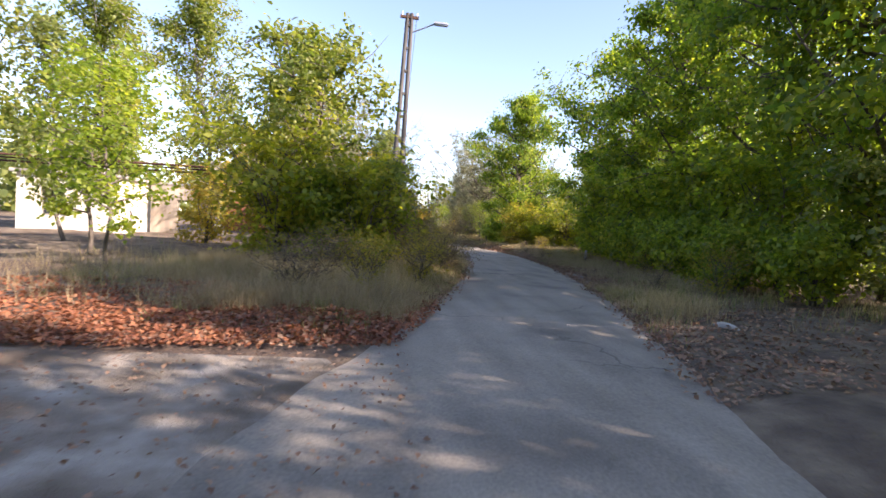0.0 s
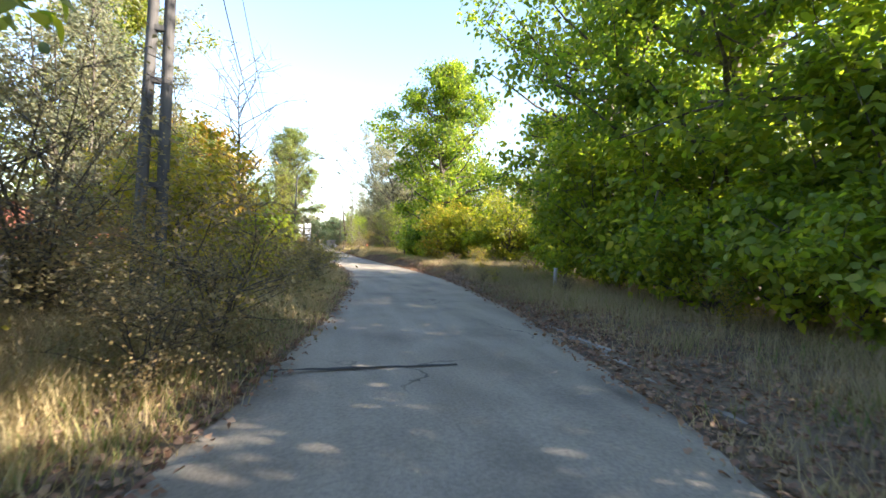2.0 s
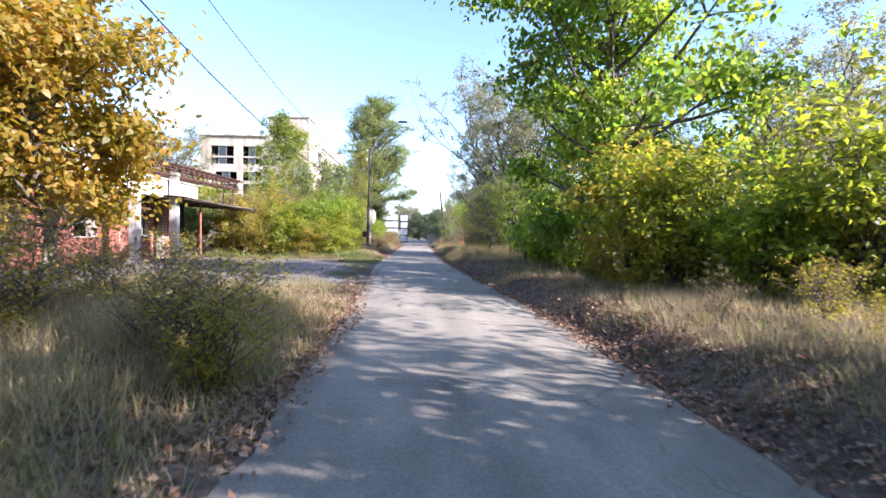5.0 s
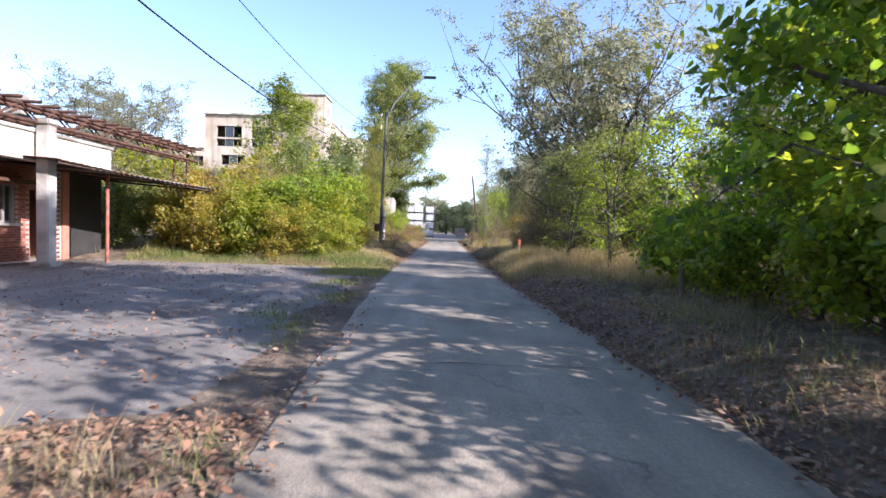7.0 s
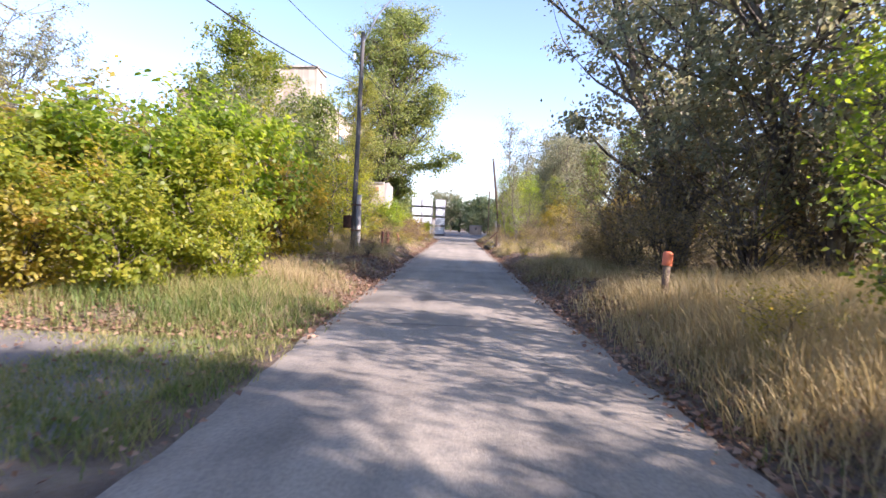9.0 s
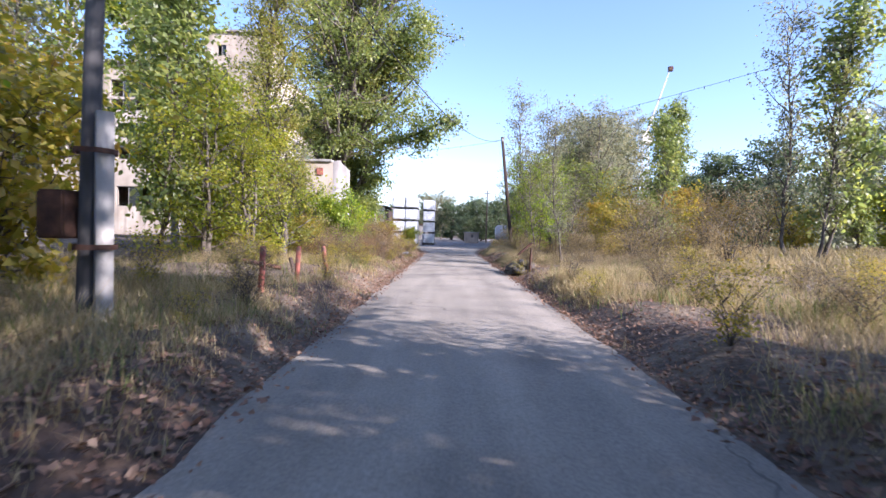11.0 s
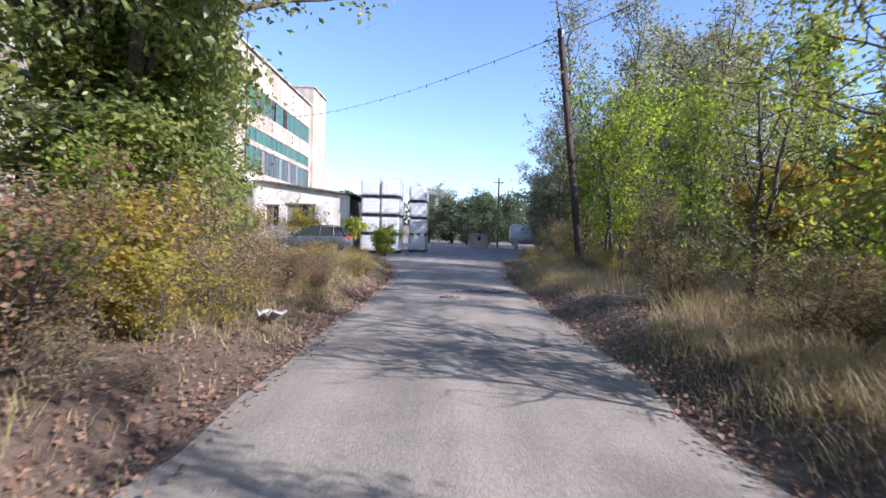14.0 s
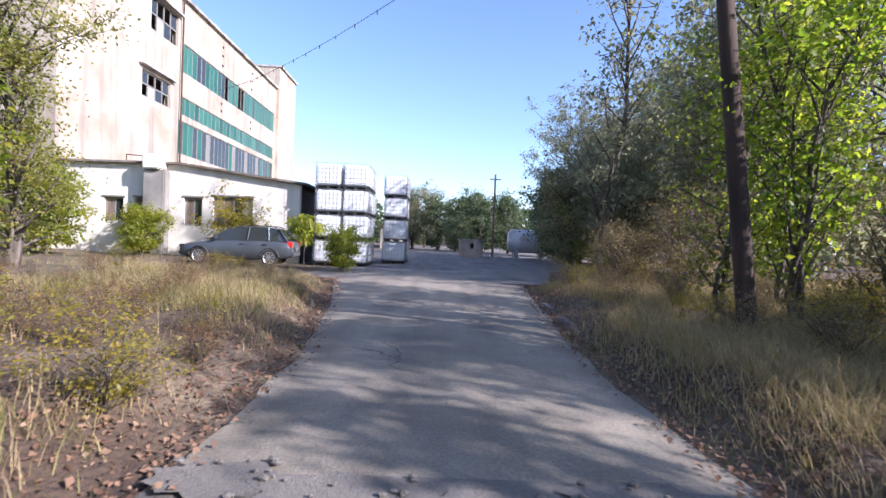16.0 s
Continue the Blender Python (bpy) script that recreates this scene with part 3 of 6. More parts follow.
def place(key, x, y, scale=1.0, turn=None, label="", stretch=1.0):
    """Puts a plant of that kind on the ground: the first one is built, the others are copies."""
    n = USED[key] = USED.get(key, 0) + 1
    turn = (n * 137.5) % 360 if turn is None else turn
    m = pose(x, y, float(ground_z(np.array(x), np.array(y))) - 0.03, 0, 0, turn) @ Matrix.Diagonal((scale, scale, scale * stretch, 1))
    if key not in BUILT:
        a, k = PROTO[key]
        ob = BUILT[key] = plant(*a, **k)
        ob.matrix_basis = m
    else:
        ob = copy_thing(BUILT[key], Matrix())
        ob.matrix_basis = m
    if label:
        tagged(ob, label)
    return ob


proto("lime_a", "lime_tree", 1, "broad green lime tree with dense summer crown", "tree", 12.4, 5.0, 0.07, 0.24, "lime", 0.165, 36000, bare=0.4, limbs=60, clump=0.5, droop=0.7, shape="egg")
proto("lime_b", "lime_tree", 2, "broad green lime tree with dense summer crown", "tree", 11.0, 4.6, 0.08, 0.22, "lime", 0.165, 30000, bare=0.45, limbs=56, clump=0.5, droop=0.7)
proto("poplar", "poplar_tree", 3, "tall ivy-clad poplar with pale limbs", "tree", 16.8, 10.2, 0.06, 0.42, "poplar", 0.15, 90000, bare=0.3, limbs=120, shape="spindle", clump=0.5, extra=((5.2, (5.1, -2.5, 1.0), 6.2), (7.5, (4.0, -1.0, 2.2), 4.6), (9.0, (3.0, -2.5, 2.5), 4.5)))
proto("young_poplar", "young_poplar", 4, "slender young poplar with light green leaves", "tree", 12.0, 4.0, 0.06, 0.14, "green", 0.18, 14000, bark="pale_bark", limbs=44, shape="column", clump=0.45)
proto("willow", "willow_tree", 5, "grey-green willow with thin open crown", "tree", 11.0, 4.8, 0.14, 0.2, "willow", 0.15, 30000, bare=0.25, limbs=60, stems=3, shape="vase", clump=0.36)
proto("willow_b", "willow_tree", 6, "grey-green willow with many leaning stems", "tree", 9.5, 4.5, 0.1, 0.16, "willow", 0.15, 26000, bare=0.25, limbs=56, stems=4, shape="vase", clump=0.36)
proto("field_tree", "field_tree", 7, "grey-green young tree with upright boughs", "tree", 9.0, 2.7, 0.1, 0.13, "willow", 0.14, 9000, limbs=40, stems=2, shape="vase", clump=0.42)
proto("chestnut", "chestnut_tree", 8, "yellow and rust-coloured autumn tree", "tree", 7.4, 3.1, 0.15, 0.16, "yellow", 0.18, 19000, bare=0.3, limbs=44, clump=0.5, droop=0.6)
proto("green_tree", "young_tree", 9, "bushy light green young tree", "tree", 7.5, 2.4, 0.06, 0.11, "green", 0.16, 9000, bare=0.4, limbs=40, stems=3, shape="round", clump=0.42)
proto("thin_tree", "young_tree", 20, "thin dark-stemmed young tree with sparse green leaves", "tree", 7.0, 2.1, 0.1, 0.075, "green", 0.105, 4400, bare=0.45, limbs=34, stems=2, shape="round", clump=0.36)
proto("ash", "young_tree", 21, "yellow-green roadside tree with dense leafy boughs", "tree", 6.6, 2.3, 0.03, 0.09, "ashleaf", 0.125, 7000, bare=0.4, limbs=44, stems=3, shape="round", clump=0.4, droop=0.6)
proto("slender_poplar", "young_poplar", 22, "slender young poplar with grey-green leaves", "tree", 8.0, 1.9, 0.1, 0.06, "poplar", 0.17, 3600, bare=0.3, limbs=40, shape="column", clump=0.4)
proto("ivy_column", "ivy_clad_tree", 24, "slim tree wrapped in yellow-green creeper", "tree", 11.5, 2.6, 0.02, 0.14, "ivyleaf", 0.1, 26000, limbs=80, shape="column", clump=0.4)
proto("bare_tree", "bare_sapling", 25, "bare leafless sapling with fine twigs", "tree", 6.6, 1.8, 0.2, 0.05, "brown", 0.07, 160, limbs=40, shape="vase", clump=0.2)
proto("yard_tree", "yard_tree", 26, "dark green tree beyond the yard", "tree", 8.0, 3.0, 0.05, 0.14, "far_green", 0.26, 5200, bare=0.3, limbs=40, stems=2, shape="round", clump=0.6)
proto("rusty_weed", "withered_weed", 23, "rust-red clump of withering weeds", "bush", 1.1, 0.8, 0.02, 0.012, "rusty", 0.045, 2400, limbs=22, stems=8, shape="vase", clump=0.17)
proto("sapling", "sapling", 10, "thin sapling with sparse yellow-green leaves", "tree", 4.2, 1.25, 0.2, 0.045, "fresh", 0.13, 2200, limbs=22, clump=0.3)
proto("tall_sapling", "tall_sapling", 11, "tall thin sapling with sparse grey-green leaves", "tree", 8.4, 1.5, 0.12, 0.055, "willow", 0.1, 3000, bare=0.5, limbs=40, shape="column", clump=0.32)
proto("bush", "bush", 12, "dense green roadside bush", "bush", 2.7, 1.7, 0.02, 0.05, "ashleaf", 0.16, 4600, limbs=30, stems=5, shape="vase", clump=0.3)
proto("lime_bush", "bush", 13, "lush green shoots of a lime thicket", "bush", 3.2, 1.9, 0.02, 0.05, "fresh", 0.17, 5000, limbs=30, stems=5, shape="vase", clump=0.34)
proto("yellow_bush", "bush", 14, "yellowing roadside bush with thin stems", "bush", 2.5, 1.6, 0.02, 0.04, "olive", 0.15, 4200, limbs=30, stems=6, shape="vase", clump=0.3)
proto("brush", "brush", 15, "bare brown tangle of dry brush", "bush", 2.4, 1.7, 0.02, 0.035, "brown", 0.07, 3600, limbs=40, stems=8, shape="vase", clump=0.3)
proto("dark_bush", "bush", 16, "dense dark green shady bush", "bush", 3.0, 1.7, 0.02, 0.05, "poplar", 0.13, 5600, limbs=30, stems=5, shape="round", clump=0.32)
proto("low_bush", "bush", 31, "leafy green bush with boughs down to the ground", "bush", 2.3, 1.7, 0.0, 0.04, "fresh", 0.16, 4300, bare=0.45, limbs=48, stems=7, shape="egg", clump=0.3, droop=0.6)
proto("hazel", "bush", 32, "broad yellow-green roadside bush", "bush", 2.4, 1.8, 0.0, 0.04, "ashleaf", 0.15, 4300, bare=0.45, limbs=48, stems=9, shape="vase", clump=0.3, droop=0.6)
proto("crown_tree", "field_tree", 33, "broad grey-green tree with a full rounded crown", "tree", 11.0, 3.9, 0.06, 0.2, "willow", 0.19, 15000, bare=0.3, limbs=60, stems=3, shape="round", clump=0.6)
proto("dark_tree", "field_tree", 34, "dense dark green tree at the edge of the field", "tree", 9.0, 3.1, 0.04, 0.2, "far_green", 0.22, 9000, bare=0.3, limbs=50, stems=2, shape="round", clump=0.6)
proto("column_tree", "field_poplar", 35, "narrow grey-green poplar in the field", "tree", 12.0, 2.6, 0.06, 0.16, "poplar", 0.19, 11000, bare=0.3, limbs=60, shape="column", clump=0.5)
proto("creeper", "creeper_mass", 36, "dark green creeper wrapped round a trunk", "bush", 5.4, 1.5, 0.0, 0.05, "poplar", 0.12, 12000, limbs=60, stems=3, shape="egg", clump=0.4, droop=0.8)
proto("scrub", "brush", 37, "tangled olive-brown scrub of dry stalks", "bush", 1.5, 1.2, 0.0, 0.016, "brown", 0.05, 4200, limbs=44, stems=9, shape="round", clump=0.28)
proto("bright_tree", "young_tree", 38, "narrow bright yellow-green young tree", "tree", 6.8, 1.9, 0.08, 0.06, "fresh", 0.12, 4200, bare=0.4, limbs=46, stems=2, shape="column", clump=0.36)
proto("sumac", "sumac", 19, "yellow-green sumac sapling beside the annex", "tree", 2.9, 0.9, 0.45, 0.03, "sumac", 0.46, 420, limbs=14, clump=0.2, droop=1.6, wide=0.26)
proto("weed", "weed_clump", 17, "knee-high clump of drying weeds", "bush", 1.1, 0.8, 0.02, 0.012, "olive", 0.06, 1300, limbs=20, stems=7, shape="vase", clump=0.16)
proto("brown_weed", "dry_weed", 18, "brown dried-up weed clump", "bush", 1.0, 0.8, 0.02, 0.012, "brown", 0.05, 1000, limbs=24, stems=9, shape="vase", clump=0.16)

def grow(*rows):
    for key, x, y, s in rows:
        place(key, x, y, s, 0 if key == "poplar" else None)


# thicket of limes beside the bend
# the four green_trees behind the start are unseen, added to dapple the road
grow(("lime_a", 6.6, 10.5, 1), ("lime_b", 7.6, 15.2, 1.05), ("lime_a", 6.9, 20, 1), ("lime_b", 7.2, 25.6, 1), ("lime_b", 6.4, 5.6, 1), ("lime_a", 7.8, 0.6, 0.95), ("green_tree", 4.6, -4.2, 1.35), ("green_tree", 2.6, -8.6, 1.3), ("green_tree", 7.6, -6.2, 1.4), ("green_tree", 10.5, -3, 1.4), ("low_bush", 3.9, 14.2, 0.8), ("low_bush", 4.5, 16.2, 0.95), ("low_bush", 3.7, 12, 0.7), ("low_bush", 5, 18.2, 0.95), ("low_bush", 5.6, 20.4, 1), ("low_bush", 6, 22.6, 0.95), ("low_bush", 3.9, 9.8, 0.75), ("low_bush", 6.6, 24.8, 0.9), ("dark_bush", 12.5, 9, 1.3), ("dark_bush", 11.5, 18, 1.3), ("dark_bush", 11.4, 27, 1.2), ("dark_bush", 10.5, 5.5, 1.3), ("lime_bush", 5.4, 12.5, 1))
grow(("lime_bush", 5.6, 16, 1.1), ("lime_bush", 5.6, 19.5, 1), ("lime_bush", 5.8, 22.8, 1.1), ("lime_bush", 6.3, 26.2, 0.95), ("dark_bush", 5.6, 9.2, 1.1), ("dark_bush", 7.5, 13, 1.2), ("dark_bush", 8, 18, 1.2), ("dark_bush", 8, 23, 1.2))
# limes past the bend
grow(("lime_a", 5.7, 41, 1.02), ("lime_a", 7.6, 46.2, 0.6), ("low_bush", 4.9, 45.4, 0.6), ("low_bush", 5.1, 47.4, 0.75), ("low_bush", 5.5, 41.8, 0.7), ("yellow_bush", 5, 38, 1), ("green_tree", 6, 37.4, 0.4), ("hazel", 5.5, 37, 0.9), ("low_bush", 6.6, 35.8, 0.8), ("hazel", 7.8, 34.8, 1.05), ("low_bush", 9.3, 34.1, 0.85), ("hazel", 10.8, 33.6, 1.15), ("hazel", 12.8, 33.4, 0.85), ("brush", 8.6, 36, 1.2), ("low_bush", 8.8, 37.4, 1.1), ("lime_bush", 5.6, 44.2, 0.7), ("low_bush", 10.8, 36.6, 1.2), ("hazel", 13.6, 36, 1.2), ("low_bush", 6.2, 41.5, 0.9), ("low_bush", 5.4, 42.8, 0.8))
# willows
grow(("thin_tree", 4.0, 52.8, 0.62), ("thin_tree", 4.7, 51, 0.66), ("sapling", 6.4, 51.5, 1.1), ("willow", 6, 62.4, 1), ("willow_b", 6.4, 57.6, 0.9), ("brush", 5.2, 57.6, 1.1), ("brush", 6.4, 60, 1.2), ("brush", 5, 62.5, 1.15), ("brush", 8, 58, 1.3), ("brush", 9.4, 61, 1.3), ("brush", 8.6, 60.6, 1.4), ("brush", 4.6, 60, 0.9), ("brush", 5, 65, 1), ("brush", 6.8, 64, 1.3), ("brush", 7.4, 56.4, 1.1), ("scrub", 4.2, 58.6, 0.9), ("scrub", 4.4, 62.6, 1), ("sapling", 5.4, 54.8, 0.9), ("willow_b", 12, 56, 0.8))
# the open field and its trees
grow(("crown_tree", 12.9, 107, 1.15), ("crown_tree", 10.2, 104, 0.85), ("tall_sapling", 15.4, 85.6, 1.45), ("tall_sapling", 16.3, 84.8, 1.3), ("slender_poplar", 17.4, 86, 1.5), ("column_tree", 19.2, 107, 1.08), ("dark_tree", 24.4, 106, 1.0), ("dark_tree", 27.2, 107, 1.12), ("dark_tree", 22.4, 109, 0.85), ("chestnut", 16.5, 99, 0.62), ("chestnut", 20, 100, 0.5), ("column_tree", 33, 104, 1.0), ("field_tree", 28, 92, 1.0), ("yellow_bush", 9.5, 89, 1.1), ("yellow_bush", 12, 90.5, 1), ("brush", 15, 92, 1.2), ("brush", 18, 92, 1.2), ("yellow_bush", 21, 93, 1.1), ("bush", 25, 90, 1.2), ("willow_b", 30, 95, 1), ("willow", 34, 88, 1), ("willow_b", 28, 75, 1), ("willow", 33, 66, 1.1), ("green_tree", 24, 62, 1.2))
grow(("willow_b", 20, 52, 1.1), ("willow", 24, 41, 0.9), ("young_poplar", 24, 34, 1.2), ("willow_b", 21, 38, 1))
# saplings beside the last stretch
grow(("brush", 2.5, 78.8, 0.32), ("tall_sapling", 3.6, 79, 0.62), ("brush", 5.6, 90.2, 0.5), ("chestnut", 8.6, 92.5, 0.38), ("brush", 6.8, 88.4, 0.6), ("scrub", 4.6, 100.5, 0.9), ("scrub", 5.4, 102, 1.1), ("brush", 6.4, 101, 0.7), ("bright_tree", 4.9, 94.8, 0.95), ("bright_tree", 5.8, 96.4, 0.9), ("bright_tree", 6.6, 92.4, 0.8), ("thin_tree", 9.4, 95, 0.9), ("brush", 6, 99.6, 0.8), ("thin_tree", 4.3, 95.6, 0.75), ("tall_sapling", 5.2, 104, 1.6), ("tall_sapling", 6.1, 97, 1.25), ("thin_tree", 4.1, 83.3, 0.72), ("thin_tree", 4.2, 86.2, 0.6), ("slender_poplar", 9.4, 85.5, 0.85), ("field_tree", 11.6, 100, 1.1))
grow(("brush", 6.2, 94.6, 0.8), ("bare_tree", 3.2, 82.1, 0.6), ("sapling", 3.5, 82.5, 0.6), ("bare_tree", 4.4, 81.6, 0.5), ("brush", 5.2, 82.2, 0.62), ("brush", 6.8, 81.4, 0.75), ("brush", 8.4, 83, 0.9), ("scrub", 5, 80.4, 0.7), ("yellow_bush", 7.4, 85.8, 0.8), ("scrub", 3.5, 84.2, 0.6), ("scrub", 4.5, 81, 0.75), ("scrub", 3.3, 86.6, 0.65), ("scrub", 5.8, 78.8, 0.8), ("scrub", 7.2, 77.4, 0.9), ("brush", 9.2, 79, 0.8))
# thicket of low growth between gatehouse and road
grow(("low_bush", -3.9, 82.6, 0.42), ("yellow_bush", -3.2, 83.8, 0.42), ("scrub", -3.5, 81.4, 0.8), ("scrub", -2.9, 85.2, 0.62), ("rusty_weed", -2.9, 82.4, 1.0), ("rusty_weed", -2.6, 80.6, 0.8), ("rusty_weed", -3.4, 84.6, 1.1), ("scrub", -4.4, 84, 0.9), ("low_bush", -3.7, 83.2, 0.46), ("low_bush", -4.4, 85.4, 0.5), ("yellow_bush", -4.1, 87, 0.5), ("scrub", -3.3, 88, 0.65), ("hazel", -4.2, 81.7, 0.45), ("scrub", -4.7, 79.8, 0.8), ("yellow_bush", -4.9, 78.6, 0.42), ("brush", -3.7, 86, 0.5), ("low_bush", -3.6, 80, 0.3), ("scrub", -3, 79.2, 0.5), ("rusty_weed", -2.7, 78.4, 0.7), ("scrub", -3.8, 78, 0.6), ("brown_weed", -2.5, 79.8, 0.7), ("brown_weed", -3.2, 77.2, 0.7), ("brown_weed", 2.3, 77.5, 0.5), ("weed", 2.0, 77.2, 0.35), ("brown_weed", 2.5, 79, 0.5))
# beyond the yard
grow(("ivy_column", -9.3, 99, 0.9), ("willow", 12, 118, 0.8), ("crown_tree", 10.4, 114, 0.66), ("crown_tree", 12, 121, 0.85), ("crown_tree", 15, 118.5, 1.0), ("dark_tree", 9.2, 124, 0.75), ("willow_b", 10.5, 108.5, 0.65), ("dark_bush", 9.5, 117, 1.3), ("dark_bush", 12.5, 125, 1.4), ("willow_b", 15, 112, 1.15), ("willow", 17, 124, 1.2), ("willow_b", 13, 128, 1.15), ("willow", 20, 134, 1.2), ("yard_tree", 12, 142, 0.9), ("yard_tree", 9, 150, 0.95), ("yard_tree", 3.5, 152, 1), ("yard_tree", 0.5, 156, 0.95), ("yard_tree", 5.5, 149, 0.85), ("willow_b", -3, 158, 0.8), ("field_tree", -1.5, 165, 0.95), ("field_tree", -4.5, 168, 1), ("yard_tree", 2.5, 146, 0.6))
grow(("yard_tree", 7, 165, 1.1), ("willow", 9.4, 121, 0.72), ("yard_tree", 9.6, 127, 0.9), ("willow", 8.8, 112.5, 0.6), ("crown_tree", 8.4, 119, 0.6))
# shrubs and trees beside the start
grow(("green_tree", -7.1, 15, 0.95), ("low_bush", -6.6, 14.2, 1.05), ("hazel", -7.8, 14, 1.2), ("bush", -5.6, 13.2, 0.85), ("yellow_bush", -4.7, 20.8, 0.95), ("brush", -5, 23, 1.1), ("thin_tree", -5.6, 22.4, 0.55), ("brush", -5.2, 17, 1), ("brush", -5, 14.6, 0.7), ("young_poplar", -16, 35, 1.2), ("young_poplar", -13, 38, 1.15), ("young_poplar", -19.5, 30, 1.1), ("slender_poplar", -15.4, 18, 0.9), ("sapling", -12, 13, 1.2), ("young_poplar", -19, 18, 1), ("sapling", -10.6, 11, 1), ("yellow_bush", -8.5, 18, 1), ("yellow_bush", -12, 21, 1))
grow(("brush", -4, 24.8, 0.9), ("yellow_bush", -5.6, 26, 1), ("bare_tree", -3.9, 25.2, 0.95), ("tall_sapling", -6.2, 29.4, 0.85), ("willow_b", -8.6, 27, 0.7), ("green_tree", -6.8, 30.6, 0.7), ("bush", -3.6, 22, 0.5), ("yellow_bush", -8, 33, 0.8), ("brush", -6.4, 33, 0.6), ("tall_sapling", -7.6, 24, 0.9), ("chestnut", -7.7, 37.8, 0.9), ("chestnut", -10.6, 39.6, 0.85))
# beyond the shed
grow(("dark_bush", -11.9, 58.6, 0.8), ("dark_bush", -13.4, 57.4, 0.95), ("dark_bush", -15, 59.4, 1.1), ("bare_tree", -15.4, 61, 0.95))
grow(("bush", -4.6, 55.5, 0.5), ("yellow_bush", -5.8, 55.2, 0.6), ("bush", -7.1, 55.6, 0.65), ("bush", -3.7, 56.6, 0.42), ("yellow_bush", -8.6, 55.8, 0.7))
grow(("yellow_bush", -9.6, 61.4, 1.15), ("bush", -12, 62.5, 1), ("yellow_bush", -5.4, 64.6, 0.9), ("yellow_bush", -8, 66, 1.25), ("green_tree", -10.5, 66.5, 0.5), ("tall_sapling", -7.4, 70, 0.7), ("tall_sapling", -9.8, 73, 0.9), ("sapling", -6, 66.6, 0.9), ("yellow_bush", -13, 67, 1.35), ("green_tree", -11.5, 71, 0.75), ("yellow_bush", -6.2, 68.4, 1.15), ("bush", -16, 64, 1.3), ("willow_b", -19, 66, 0.8), ("willow_b", -22, 72, 0.9), ("yellow_bush", -9, 70.5, 1.4), ("brush", -15, 60, 1.1), ("young_poplar", -14.5, 79, 1.05), ("young_poplar", -12.6, 85, 1), ("bush", -4.6, 57.9, 0.75), ("lime_bush", -6, 57.6, 0.8))
grow(("bush", -7.6, 57.4, 0.85), ("yellow_bush", -9.2, 58, 0.95), ("chestnut", -8.4, 61.8, 0.42), ("chestnut", -6.2, 65.6, 0.4), ("chestnut", -11.4, 60.4, 0.45), ("brush", -5.6, 62, 1), ("brush", -7.6, 59.4, 1.1), ("tall_sapling", -8.6, 60, 0.5), ("slender_poplar", -6.4, 63, 0.55), ("tall_sapling", -10.4, 60.4, 0.45), ("brush", -10.6, 59, 1.2), ("slender_poplar", -7.9, 64, 0.7), ("lime_bush", -5.2, 60, 0.9), ("ash", -7.4, 61, 0.55), ("yellow_bush", -4.4, 61.5, 0.75), ("yellow_bush", -10.8, 57.4, 0.9))
# round the gatehouse
grow(("tall_sapling", -6, 81.4, 0.5), ("tall_sapling", -7.1, 81, 0.64), ("sapling", -5.6, 80.9, 0.6), ("yellow_bush", -6.7, 80.7, 0.5))
grow(("poplar", -5, 87.5, 1), ("ivy_column", -5.9, 87.2, 0.85), ("creeper", -5, 87.3, 1), ("creeper", -5.5, 88.2, 0.8), ("dark_bush", -5, 86.2, 0.9), ("dark_bush", -5.2, 88.8, 0.85), ("rusty_weed", -4.6, 90.4, 1.2), ("bare_tree", -6.9, 92.6, 0.75), ("brush", -5.4, 92.6, 0.5), ("bush", -7.2, 94.6, 0.8), ("bush", -3.9, 108.6, 0.4), ("bush", -12.4, 109.5, 0.6), ("bush", -13.4, 111.2, 0.6), ("bush", -3.6, 107.5, 0.5), ("yellow_bush", -8.6, 110.3, 0.85), ("sumac", -5.85, 110.6, 0.8), ("bush", -16.5, 109, 0.95), ("bush", -14.8, 107.4, 0.9), ("ash", -5.7, 76, 0.72), ("ash", -6.6, 75.4, 0.8), ("ivy_column", -5.3, 77.4, 0.8), ("slender_poplar", -8.6, 78.4, 1.05))
grow(("slender_poplar", -7.6, 74.6, 0.95), ("lime_bush", -4.3, 80.9, 0.62), ("tall_sapling", -7.7, 80.9, 0.6), ("slender_poplar", -7, 79.6, 0.62), ("slender_poplar", -8.6, 80.2, 0.8), ("sapling", -6.6, 80.6, 0.6), ("slender_poplar", -9.6, 80.6, 0.85), ("yellow_bush", -9, 80.4, 0.8), ("yellow_bush", -7.2, 80.8, 0.5), ("bush", -5.9, 80.8, 0.35), ("brush", -6.2, 80.8, 0.4), ("sapling", -4.4, 85.2, 0.5))

wr = random.Random(77)
